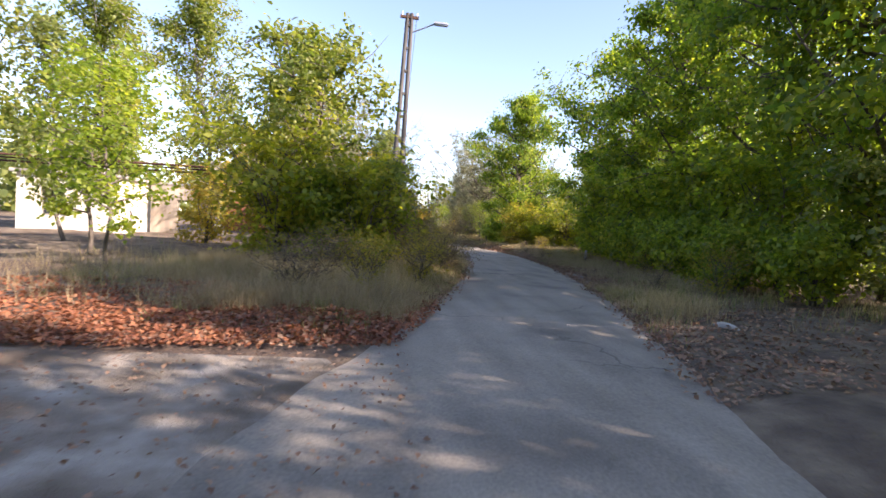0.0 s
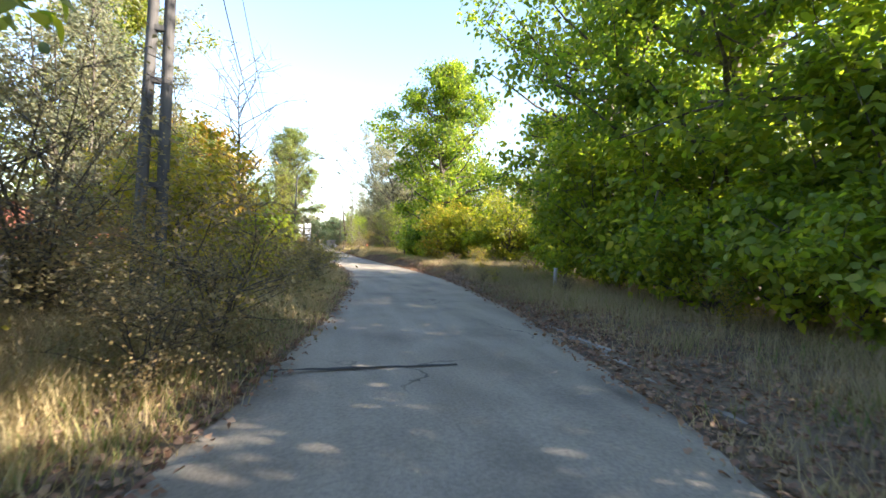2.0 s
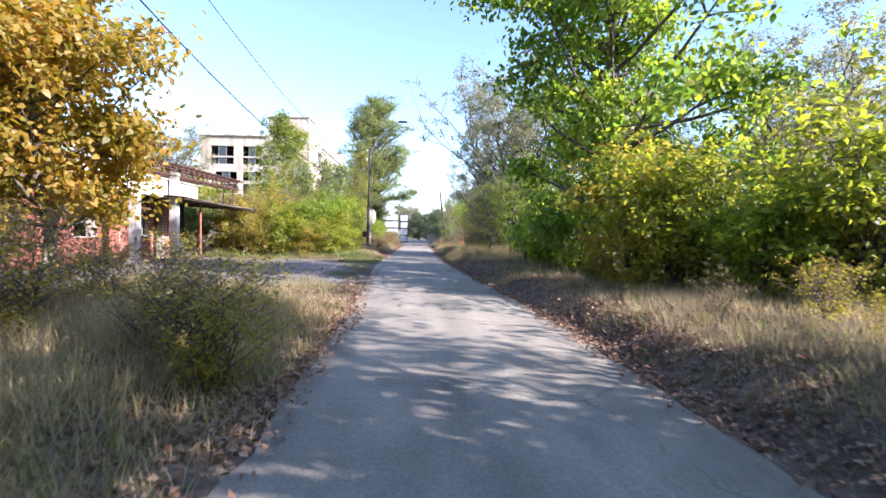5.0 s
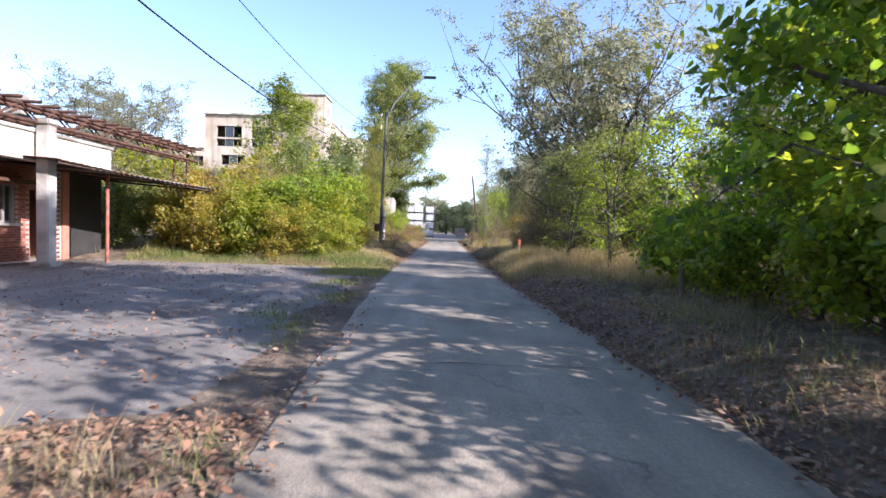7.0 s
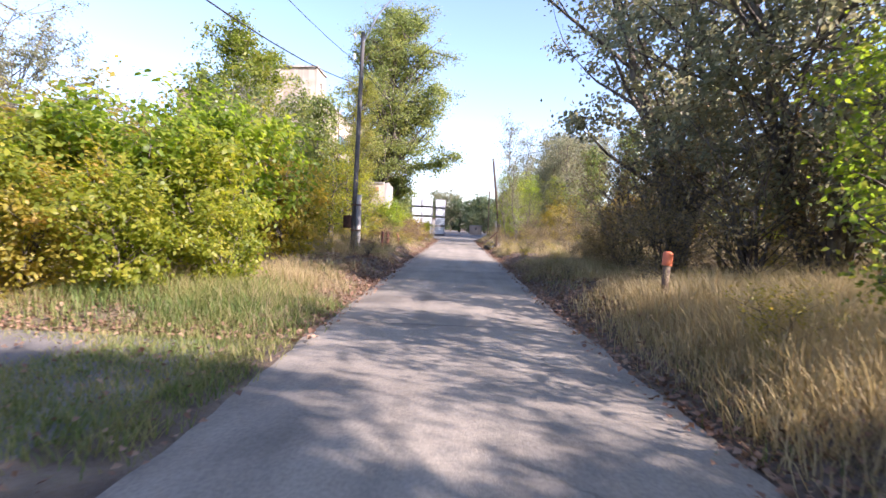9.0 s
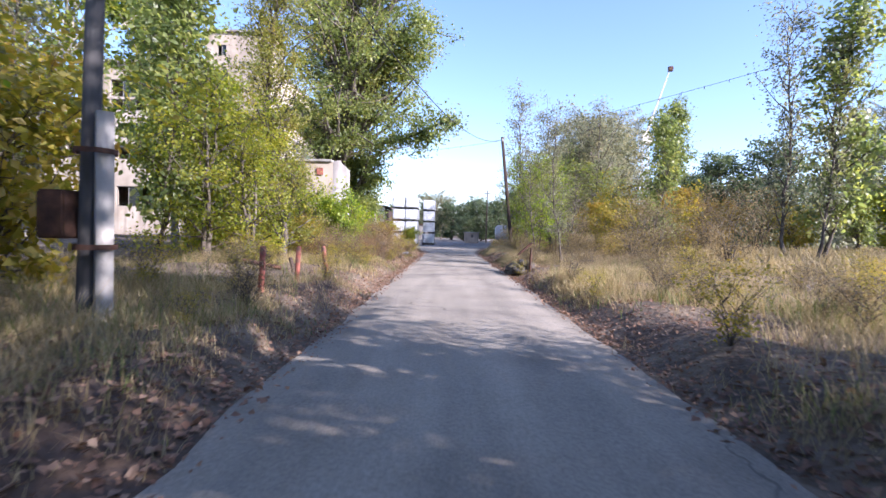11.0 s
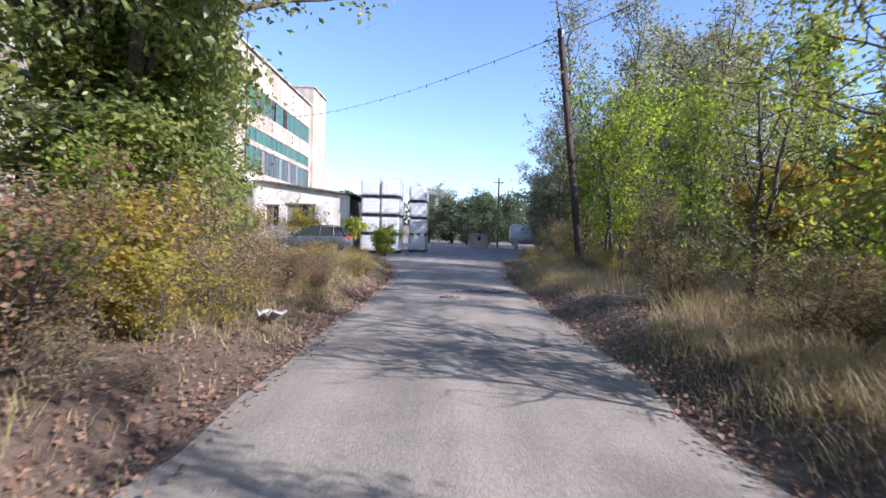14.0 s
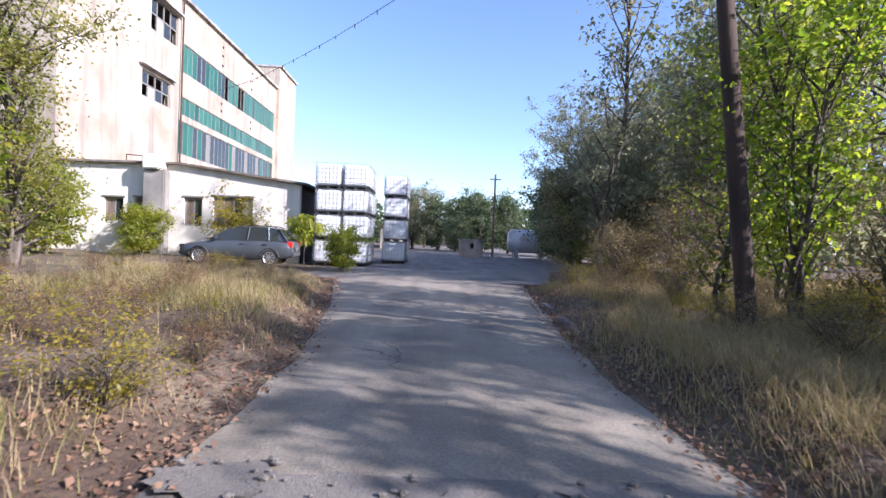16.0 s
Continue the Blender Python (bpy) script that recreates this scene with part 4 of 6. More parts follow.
for y0, y1, x0, x1, keys, n in (
    (7, 30, -7.5, -1.2, ("brown_weed", "weed", "brown_weed"), 34), (8, 30, 0.6, 5.5, ("brown_weed", "weed"), 14), (28, 38, -6.5, -1.3, ("brown_weed", "weed"), 18), (28, 50, 3.0, 7.0, ("brown_weed", "weed", "brown_weed"), 15),
    (50, 68, 2.3, 6.5, ("brown_weed", "weed"), 20), (57, 80, -5.5, -2.3, ("weed", "brown_weed"), 16), (68, 92, 2.0, 7.5, ("brown_weed", "weed", "brown_weed"), 40), (74.5, 81.3, -5.6, -2.2, ("brown_weed", "weed", "rusty_weed"), 34), (80, 88, -4.2, -2.1, ("brown_weed", "weed", "rusty_weed", "brown_weed"), 44), (86, 94, -5.5, -1.9, ("brown_weed", "rusty_weed", "weed", "brown_weed"), 50), (92, 106, -8.5, -2.1, ("brown_weed", "rusty_weed", "weed"), 60), (92, 105, 3.2, 6.5, ("weed", "brown_weed", "brown_weed"), 26), (80, 104, 3.2, 9.0, ("scrub", "brown_weed", "scrub", "weed"), 60), (10, 36, -6.5, -2.0, ("scrub", "weed", "brown_weed"), 34), (57, 70, 3.2, 9.0, ("scrub", "brown_weed"), 24),
):
    for _ in range(n):
        x, y = wr.uniform(x0, x1), wr.uniform(y0, y1)
        key = wr.choice(keys)
        if paved(np.array(x), np.array(y)) > -0.35:
            continue
        place(key, x, y, wr.uniform(0.45, 1.0) * (0.45 if y > 92 and x < 0 else 0.6 if 56 < y < 92 or x > 2.5 else 1.0), wr.uniform(0, 360))


# ---- buildings ----
def wall_bm(u0, z0, u1, z1, holes, thick, to_world):
    """A wall with openings that go through it, in its own plane (u along, z up, d into the wall); to_world(u, d, z) gives places."""
    bm = bmesh.new()
    us = sorted({u0, u1, *(h[0] for h in holes), *(h[2] for h in holes)})
    zs = sorted({z0, z1, *(h[1] for h in holes), *(h[3] for h in holes)})
    solid = {}
    for a in range(len(us) - 1):
        for b in range(len(zs) - 1):
            cu, cz = (us[a] + us[a + 1]) / 2, (zs[b] + zs[b + 1]) / 2
            solid[a, b] = not any(h[0] < cu < h[2] and h[1] < cz < h[3] for h in holes)
    def quad(*pts):
        bm.faces.new([bm.verts.new(to_world(*p)) for p in pts])
    for (a, b), s in solid.items():
        if not s:
            continue
        ua, ub, za, zb = us[a], us[a + 1], zs[b], zs[b + 1]
        quad((ua, 0, za), (ub, 0, za), (ub, 0, zb), (ua, 0, zb))
        quad((ua, thick, za), (ua, thick, zb), (ub, thick, zb), (ub, thick, za))
        for da, db, e in ((-1, 0, ((ua, za), (ua, zb))), (1, 0, ((ub, zb), (ub, za))), (0, -1, ((ub, za), (ua, za))), (0, 1, ((ua, zb), (ub, zb)))):
            if not solid.get((a + da, b + db), False):
                (p0, q0), (p1, q1) = e
                quad((p0, 0, q0), (p1, 0, q1), (p1, thick, q1), (p0, thick, q0))
    bmesh.ops.remove_doubles(bm, verts=bm.verts, dist=0.001)
    bmesh.ops.recalc_face_normals(bm, faces=bm.faces)
    return bm


def window(parent, u0, z0, u1, z1, to_world, cols, rows=1, depth=0.12, fill=(), bar=0.07, glazed="glass", framed="frame"):
    """A window set into its opening: a frame with bars, and each pane that is still there."""
    def bx(bm, a0, d0, b0, a1, d1, b1):
        pts = [to_world(a, d, b) for b in (b0, b1) for d in (d0, d1) for a in (a0, a1)]
        vs = [bm.verts.new(p) for p in pts]
        for q in ((0, 2, 3, 1), (4, 5, 7, 6), (0, 1, 5, 4), (2, 6, 7, 3), (0, 4, 6, 2), (1, 3, 7, 5)):
            bm.faces.new([vs[k] for k in q])
    du, dz = (u1 - u0) / cols, (z1 - z0) / rows
    gaps = []
    for k in range(cols):
        for r in range(rows):
            gaps.append((u0 + k * du + (bar if k == 0 else bar / 2), z0 + r * dz + (bar if r == 0 else bar / 2), u0 + (k + 1) * du - (bar if k == cols - 1 else bar / 2), z0 + (r + 1) * dz - (bar if r == rows - 1 else bar / 2)))
    bm = wall_bm(u0 + 0.004, z0 + 0.004, u1 - 0.004, z1 - 0.004, gaps, 0.06, lambda u, d, z: to_world(u, d + depth, z))
    fr = part("window", bm, framed, parent)
    k = 0
    for c in range(cols):
        for r in range(rows):
            kind = fill[k % len(fill)] if fill else glazed
            k += 1
            if kind is None:
                continue
            bm = bmesh.new()
            bx(bm, u0 + c * du + bar / 2, depth + 0.02, z0 + r * dz + bar / 2, u0 + (c + 1) * du - bar / 2, depth + 0.035, z0 + (r + 1) * dz - bar / 2)
            bmesh.ops.recalc_face_normals(bm, faces=bm.faces)
            part("pane", bm, kind, fr)
    return fr


# the factory: a main block, a stair tower at its corner, a tower at its far end
factory = empty("factory_building", pose(0, 0, 0), "derelict four-storey factory with pale stained render and green strip windows", "building")
front = lambda u, d, z: (u, 112.0 + d, z)
side = lambda u, d, z: (-18.0 - d, u, z)
rngf = random.Random(4)
G, N, D_ = "green_panel", None, "glass"
front_main = [(-33.7, 13.7, -30.0, 15.4), (-33.7, 12.4, -30.0, 13.5), (-28.6, 13.7, -25.6, 15.4), (-28.6, 12.4, -25.6, 13.5), (-33.0, 9.7, -29.5, 11.2), (-33.0, 7.6, -29.5, 9.2), (-28.6, 9.7, -25.6, 11.2), (-28.6, 7.6, -25.6, 9.2), (-33, 3.0, -29.5, 5.0), (-28.6, 3.0, -25.6, 5.0)]
front_tower = [(-23.2, 18.0, -22.3, 19.0), (-23.4, 12.7, -21.6, 13.6), (-23.4, 9.2, -21.6, 10.4), (-23.4, 5.6, -21.6, 6.8)]
part("wall", wall_bm(-35.0, -0.3, -24.4, 17.0, front_main, 0.4, front), "plaster", factory)
part("wall", wall_bm(-24.4, -0.3, -17.9, 20.2, front_tower, 0.4, lambda u, d, z: (u, 111.94 + d, z)), "plaster", factory)
side_stair = [(119.6, 13.6, 122.9, 15.7), (118.8, 9.3, 122.1, 10.9), (113.6, 17.6, 114.6, 18.8)]
part("wall", wall_bm(112.345, -0.3, 123.2, 17.3, [h for h in side_stair if h[3] < 17.3], 0.4, lambda u, d, z: (-17.9 - d, u, z)), "plaster", factory)
part("wall", wall_bm(112.34, 17.3, 116.2, 20.2, side_stair[2:], 0.4, lambda u, d, z: (-17.95 - d, u, z)), "plaster", factory)
strips = [(123.9, 12.3, 144.0, 14.3), (123.7, 9.35, 144.0, 10.6), (123.5, 6.6, 144.0, 8.9)]
part("wall", wall_bm(123.2, -0.3, 144.6, 17.2, strips, 0.35, side), "plaster", factory)
part("wall", wall_bm(144.6, -0.3, 151.0, 19.6, [], 0.4, lambda u, d, z: (-17.7 - d, u, z)), "plaster", factory)
part("wall", block(-24.3, 115.8, 17.3, -18.4, 116.2, 20.2), "plaster", factory)
part("wall", block(-24.4, 112.36, 17.0, -24.0, 115.8, 20.2), "plaster", factory)
part("wall", block(-24.4, 144.6, -0.3, -18.1, 145.0, 19.6), "plaster", factory)
part("wall", block(-35.0, 150.6, -0.3, -18.1, 151.0, 17.0), "plaster", factory)
part("wall", block(-35.4, 112.0, -0.3, -35.0, 151.0, 17.0), "plaster", factory)
for z in (0.0, 5.9, 9.0, 12.0, 16.7):
    part("floor_slab", block(-34.9, 112.45, z - 0.15, -18.45, 150.5, z + 0.1), "concrete", factory)
part("roof", block(-35.6, 111.6, 17.004, -24.45, 151.2, 17.25), "concrete", factory)
part("roof", block(-24.44, 116.25, 17.204, -17.75, 144.5, 17.4), "concrete", factory)
part("roof", block(-24.6, 111.7, 20.204, -17.75, 116.3, 20.4), "concrete", factory)
part("roof", block(-24.4, 144.5, 19.604, -17.5, 151.2, 19.8), "concrete", factory)
part("chimney", block(-26.2, 113.5, 17.26, -25.7, 114.0, 18.3, 0.03), "concrete", factory)
for u0, z0, u1, z1 in front_main:
    window(factory, u0, z0, u1, z1, front, 3, 1, fill=(N, D_, N, N, D_))
for u0, z0, u1, z1 in front_tower:
    window(factory, u0, z0, u1, z1, lambda u, d, z: (u, 111.94 + d, z), 2, fill=(N, D_))
for u0, z0, u1, z1 in side_stair:
    window(factory, u0, z0, u1, z1, lambda u, d, z: (-17.9 - d, u, z), 4, 2, bar=0.09, fill=(N, D_, "rag", N, D_, N, N, D_))
for n, (u0, z0, u1, z1) in enumerate(strips):
    for k in range(7):
        a, b = u0 + (u1 - u0) * k / 7, u0 + (u1 - u0) * (k + 1) / 7
        fill = [rngf.choice((G, G, G, D_, N) if n == 0 else (G,) if n == 1 else (G, D_, D_, "frame", G, D_)) for _ in range(4)]
        if k == 0 and n != 1:
            fill = [G, G, G, D_]
        window(factory, a, z0, b, z1, side, 4, 1, depth=0.06, fill=fill, bar=0.06)
for u in (130.3, 137.0):
    for z in (14.9, 15.7, 16.4, 11.2, 11.8):
        part("bolt_plate", block(-17.99, u - 0.08, z - 0.08, -17.93, u + 0.08, z + 0.08), "rust", factory)
tubes("downpipe", [pole_between((-17.8, 123.35, 4.5), (-17.8, 123.35, 18.3), 0.06)], "rust", factory)
part("lintel", block(-17.9, 119.2, 15.75, -17.6, 123.1, 15.9, 0.01), "concrete", factory)
part("lintel", block(-17.9, 118.4, 11.1, -17.6, 122.4, 11.22, 0.01), "concrete", factory)

# lower wing to the side of the main block
wing = empty("factory_wing", pose(-41, 118, 0), "pale lower factory wing with dark openings", "building")
holes = [(-0.9, 9.4, 2.2, 10.9), (-0.9, 7.6, 2.2, 9.1), (3.0, 9.4, 5.4, 10.9), (3.0, 7.6, 5.4, 9.1)]
part("wall", wall_bm(-4, -0.3, 5.6, 12.0, holes, 0.3, lambda u, d, z: (u, -6 + d, z)), "plaster", wing)
part("wall", block(-4, 6, -0.3, 5.6, 6.3, 12.0), "plaster", wing)
part("wall", block(-4.3, -6, -0.3, -4, 6.3, 12.0), "plaster", wing)
part("roof", block(-4.6, -6.3, 12.004, 5.6, 6.6, 12.2), "concrete", wing)
for h in holes:
    window(wing, *h, lambda u, d, z: (u, -6 + d, z), 3, fill=(N, D_, N))

# the annex: a white single-storey front with a roof that falls to one side
annex = empty("annex_building", pose(-12.2, 112.0, 0), "white single-storey annex with shuttered windows", "building")
awalls = lambda u, d, z: (u, d, z)
aholes = [(-3.4, 1.62, -2.5, 2.75), (-2.0, 1.62, -1.4, 2.78), (0.3, 1.55, 1.15, 2.87), (1.65, 1.55, 3.5, 2.97)]
bm = wall_bm(-5.7, -0.2, 5.7, 3.66, aholes, 0.3, awalls)
part("wall", bm, "white", annex)
bm = bmesh.new()
top = [(-5.7, 4.32), (-1.2, 4.36), (0.2, 4.36), (2.0, 4.15), (4.0, 3.88), (5.7, 3.66)]
lo = [[bm.verts.new((x, d, 3.66)) for x, _ in top] for d in (0.0, 0.3)]
hi = [[bm.verts.new((x, d, z + 0.002)) for x, z in top] for d in (0.0, 0.3)]
for k in range(len(top) - 1):
    bm.faces.new([lo[0][k], lo[0][k + 1], hi[0][k + 1], hi[0][k]])
    bm.faces.new([lo[1][k + 1], lo[1][k], hi[1][k], hi[1][k + 1]])
    bm.faces.new([hi[0][k], hi[0][k + 1], hi[1][k + 1], hi[1][k]])
bm.faces.new([lo[0][0], hi[0][0], hi[1][0], lo[1][0]])
part("gable", bm, "white", annex)
bm = bmesh.new()
rows = [[[bm.verts.new((x + (0.35 if k == len(top) - 1 else 0), d, z + dz)) for k, (x, z) in enumerate(top)] for d in (-0.25, 9.0)] for dz in (0.005, 0.1)]
for k in range(len(top) - 1):
    bm.faces.new([rows[1][0][k], rows[1][0][k + 1], rows[1][1][k + 1], rows[1][1][k]])
    bm.faces.new([rows[0][0][k + 1], rows[0][0][k], rows[0][1][k], rows[0][1][k + 1]])
    bm.faces.new([rows[0][0][k], rows[0][0][k + 1], rows[1][0][k + 1], rows[1][0][k]])
bm.faces.new([rows[0][0][-1], rows[0][1][-1], rows[1][1][-1], rows[1][0][-1]])
part("roof", bm, "corrugated", annex)
part("wall", block(5.4, 0.31, -0.2, 5.7, 9, 3.5), "dark_wood", annex)
part("wall", block(-5.7, 8.7, -0.2, 5.39, 9, 3.6), "white", annex)
part("floor_slab", block(-5.6, 0.31, -0.2, 5.39, 8.69, 0.05), "concrete", annex)
for h, c in zip(aholes, (2, 2, 2, 4)):
    window(annex, *h, awalls, c, fill=("frame", "wood", D_, "rag", "wood") if c == 4 else ("wood", D_), bar=0.08)
    part("lintel", block(h[0] - 0.08, -0.05, h[3] + 0.003, h[2] + 0.08, 0.1, h[3] + 0.08, 0.01), "frame", annex)
part("corner_pier", block(-1.35, -0.55, -0.2, -0.35, -0.003, 4.05, 0.05), "grey_plaster", annex, "stained grey pier")
part("hood", block(-1.3, -0.75, 4.06, -0.5, 0.15, 4.75, 0.06), "white", annex, "pale sheet hood on top of the pier")
tubes("railing", [pole_between((-2.6, 0.3, 4.35), (-2.6, 0.3, 4.8), 0.025), pole_between((-2.6, 0.3, 4.8), (-1.3, 0.3, 4.75), 0.025)], "rust", annex)

# the gatehouse beside the road
gate = empty("gatehouse", pose(-7.65, 81.7, 0) @ Matrix.Diagonal((0.83, 0.83, 0.9, 1)), "abandoned plastered gatehouse with broken window", "building")
gw = lambda u, d, z: (u, d, z)
part("wall", wall_bm(-3.0, -0.2, 3.5, 4.3, [(1.1, 2.3, 2.25, 3.75), (-2.0, 2.3, -0.9, 3.75)], 0.3, gw), "plaster", gate)
bm = bmesh.new()
prof = [(3.5, 0.0), (3.72, 0.03), (3.82, 0.12), (3.85, 0.3), (3.85, 2.3), (3.8, 2.5), (3.6, 2.6), (3.2, 2.6)]
lo, hi = [bm.verts.new((x, y, -0.2)) for x, y in prof], [bm.verts.new((x, y, 4.3 + 0.12 * math.sin(k))) for k, (x, y) in enumerate(prof)]
li, hh = [bm.verts.new((3.2, max(0.3, min(2.3, y)), -0.2)) for x, y in prof], [bm.verts.new((3.2, max(0.3, min(2.3, y)), 4.3)) for x, y in prof]
for k in range(len(prof) - 1):
    bm.faces.new([lo[k], lo[k + 1], hi[k + 1], hi[k]])
    bm.faces.new([hi[k], hi[k + 1], hh[k + 1], hh[k]])
for f in bm.faces:
    f.smooth = True
# tree shade over this end is put into the render's colour
part("side_wall", bm, "grey_plaster", gate, "rounded end wall with damp streaks, tree shade in its grey")
part("wall", block(-3.0, 2.3, -0.2, 3.2, 2.6, 4.3), "plaster", gate)
part("wall", block(-3.3, 0, -0.2, -3.0, 2.6, 4.3), "plaster", gate)
part("roof", block(-3.4, -0.1, 4.304, 3.45, 2.7, 4.42, 0.02), "concrete", gate)
part("floor_slab", block(-2.99, 0.31, -0.2, 3.19, 2.29, 0.05), "concrete", gate)
window(gate, 1.1, 2.3, 2.25, 3.75, gw, 2, 3, fill=(N, D_, N, N, N, N), framed="dark_wood")
window(gate, -2.0, 2.3, -0.9, 3.75, gw, 2, 2, fill=(N, D_, N), framed="dark_wood")
part("sill", block(1.0, -0.08, 2.2, 2.35, 0.1, 2.297, 0.01), "concrete", gate)
part("sign", block(2.75, -0.06, 3.75, 3.05, -0.003, 4.05, 0.01), "red_post", gate, "small faded red wall box")
tubes("pipe", [np.array([(3.97, 0.75, 0.2, 0.035), (3.97, 0.75, 2.2, 0.035), (4.0, 0.75, 2.6, 0.035), (4.15, 0.78, 2.85, 0.035), (4.3, 0.8, 2.9, 0.035)])], "rust", gate)
part("bracket", block(3.86, 0.7, 1.9, 3.99, 0.8, 1.95), "rust", gate)

# ---- the derelict shed on the forecourt ----
shed = empty("brick_shed", pose(-12.6, 49.0, 0), "derelict red brick shed with white fascia beam", "building")
sw = lambda u, d, z: (-d, u, z)
part("wall", wall_bm(-4.0, -0.2, 4.7, 2.98, [(2.1, 1.15, 2.9, 2.3), (3.4, 0.02, 4.3, 2.2), (-2.4, 1.1, -1.2, 2.2)], 0.3, lambda u, d, z: (-0.05 - d, u, z)), "mortar", shed, "mortar bed behind the bricks")
part("wall", block(-6.5, -4.3, -0.2, 0, -4.003, 3.0), "brick", shed)
part("wall", block(-6.5, 4.703, -0.2, 0, 5.0, 3.0), "brick", shed)
part("wall", block(-6.8, -4.3, -0.2, -6.503, 5.0, 3.0), "brick", shed)
# black panel in place of the shaded recess under the canopy
part("partition", block(-0.36, 5.003, -0.2, -0.06, 6.7, 2.98, 0.01), "dark", shed, "black panel standing in for the shade under the canopy")
part("ceiling_slab", block(-6.8, -4.5, 3.003, 1.35, 5.0, 3.12, 0.02), "concrete", shed)
part("fascia", block(0.95, -4.5, 2.9, 1.38, 5.05, 3.66, 0.02), "white", shed, "whitewashed fascia beam")
part("coping", block(0.9, -4.6, 3.664, 1.45, 5.1, 3.76, 0.02), "concrete", shed)
window(shed, 2.1, 1.15, 2.9, 2.3, lambda u, d, z: (-0.05 - d, u, z), 3, 1, framed="frame", fill=(D_, N, D_))
part("sill", block(-0.05, 2.0, 1.07, 0.1, 3.0, 1.147, 0.01), "concrete", shed)
part("steel_door", block(-0.2, -0.6, 0.0, -0.03, 0.5, 2.3), "red_post", shed, "faded red steel door leaf")
part("lean_roof", block(-0.03, 0.6, 2.32, 0.6, 3.1, 2.42, 0.01), "rust", shed, "rusted sheet above the window")

for y, h in ((47.6, 3.5), (50.9, 4.05)):
    p = empty("concrete_pillar", pose(-10.95, y, -0.05), "weathered square concrete pillar before the shed", "pillar", "shed pillars")
    part("shaft", block(-0.17, -0.17, 0, 0.17, 0.17, h - 0.12, 0.025), "concrete", p)
    part("head", block(-0.2, -0.2, h - 0.118, 0.2, 0.2, h + 0.05, 0.03), "concrete", p)
    part("base", block(-0.28, -0.28, 0, 0.28, 0.28, 0.18, 0.05), "concrete", p)

truss = empty("roof_truss", pose(-11.3, 46, 0), "rusted lattice roof truss without sheeting", "truss")
for dx in (-0.25, 0.25):
    tubes("chord", [pole_between((dx, -3, 3.82), (dx, 13.6, 4.02), 0.06)], "rust", truss, 4)
    tubes("chord", [pole_between((dx, -3, 4.22), (dx, 13.4, 4.42), 0.06)], "rust", truss, 4)
for k in range(26):
    y = -2.8 + k * 0.63
    a, b = (3.85, 4.25) if k % 2 else (4.25, 3.85)
    tubes("web", [pole_between((-0.25, y, a + k * 0.0075), (-0.25, y + 0.63, b + k * 0.0075), 0.034)], "rust", truss, 4)
    tubes("web", [pole_between((0.25, y, b + k * 0.0075), (0.25, y + 0.63, a + k * 0.0075), 0.034)], "rust", truss, 4)
    tubes("purlin", [pole_between((-0.9, y, 4.3 + k * 0.0077), (0.75, y + 0.1, 4.27 + k * 0.0077), 0.045)], "rust", truss, 4)
tubes("post", [pole_between((0, 13.3, -0.1), (0, 13.3, 4.3), 0.07)], "rust", truss, 6)
tubes("post", [pole_between((-0.8, 13.1, -0.1), (-0.5, 13.2, 4.1), 0.05)], "rust", truss, 6)
part("chimney_stub", block(-0.9, 5.0, 3.77, -0.5, 5.4, 4.75, 0.03), "concrete", truss)

canopy = empty("shed_canopy", pose(-10.6, 53.6, 0), "sagging corrugated canopy on posts", "canopy")
nu, nv = 90, 3
corner = np.array([[(0.35, -3.2, 2.93), (1.5, 3.5, 2.68)], [(-2.9, -3.2, 3.12), (-2.6, 3.9, 2.95)]])
uu, vv = np.meshgrid(np.linspace(0, 1, nu), np.linspace(0, 1, nv))
base = (1 - vv)[..., None] * ((1 - uu)[..., None] * corner[0, 0] + uu[..., None] * corner[0, 1]) + vv[..., None] * ((1 - uu)[..., None] * corner[1, 0] + uu[..., None] * corner[1, 1])
base[..., 2] += 0.025 * np.sin(uu * 2 * np.pi * 30) - 0.06 * np.sin(uu * np.pi)
low = base - [0, 0, 0.012]
vs = np.concatenate([base.reshape(-1, 3), low.reshape(-1, 3)])
i, j = np.meshgrid(np.arange(nu - 1), np.arange(nv - 1))
q = (j * nu + i).ravel()[:, None]
k = nu * nv
e = np.arange(nu - 1)[:, None]
arrays("sheet", vs, np.concatenate([q + [0, 1, nu + 1, nu], k + q + [0, nu, nu + 1, 1], e + [0, k, k + 1, 1]]), "corrugated", canopy)
tubes("beam", [pole_between((0.25, -3.1, 2.84), (1.35, 3.4, 2.58), 0.05)], "dark_wood", canopy, 4)
tubes("beam", [pole_between((-2.7, -3.1, 3.02), (-2.5, 3.7, 2.86), 0.05)], "dark_wood", canopy, 4)
for y in (-2.0, -0.2, 1.6, 3.2):
    tubes("rafter", [pole_between((0.3 + 0.17 * (y + 3.1), y, 2.82 - 0.04 * (y + 3.1)), (-2.7, y, 3.0 - 0.024 * (y + 3.1)), 0.035)], "dark_wood", canopy, 4)
tubes("post", [pole_between((-0.05, -0.6, -0.1), (-0.05, -0.6, 2.75), 0.055)], "red_post", canopy, 8, "rust-red steel post")
tubes("post", [pole_between((0.85, 3.2, -0.1), (0.87, 3.2, 2.6), 0.05)], "wood", canopy, 8, "grey timber post")
tubes("brace", [pole_between((0.87, 3.2, 2.1), (1.3, 3.35, 2.55), 0.03)], "wood", canopy, 6)

# a low white store and a pipe rack behind the shrubs at the start
store = empty("white_store", pose(-18.8, 25.0, 0), "small white masonry store among bushes", "building")
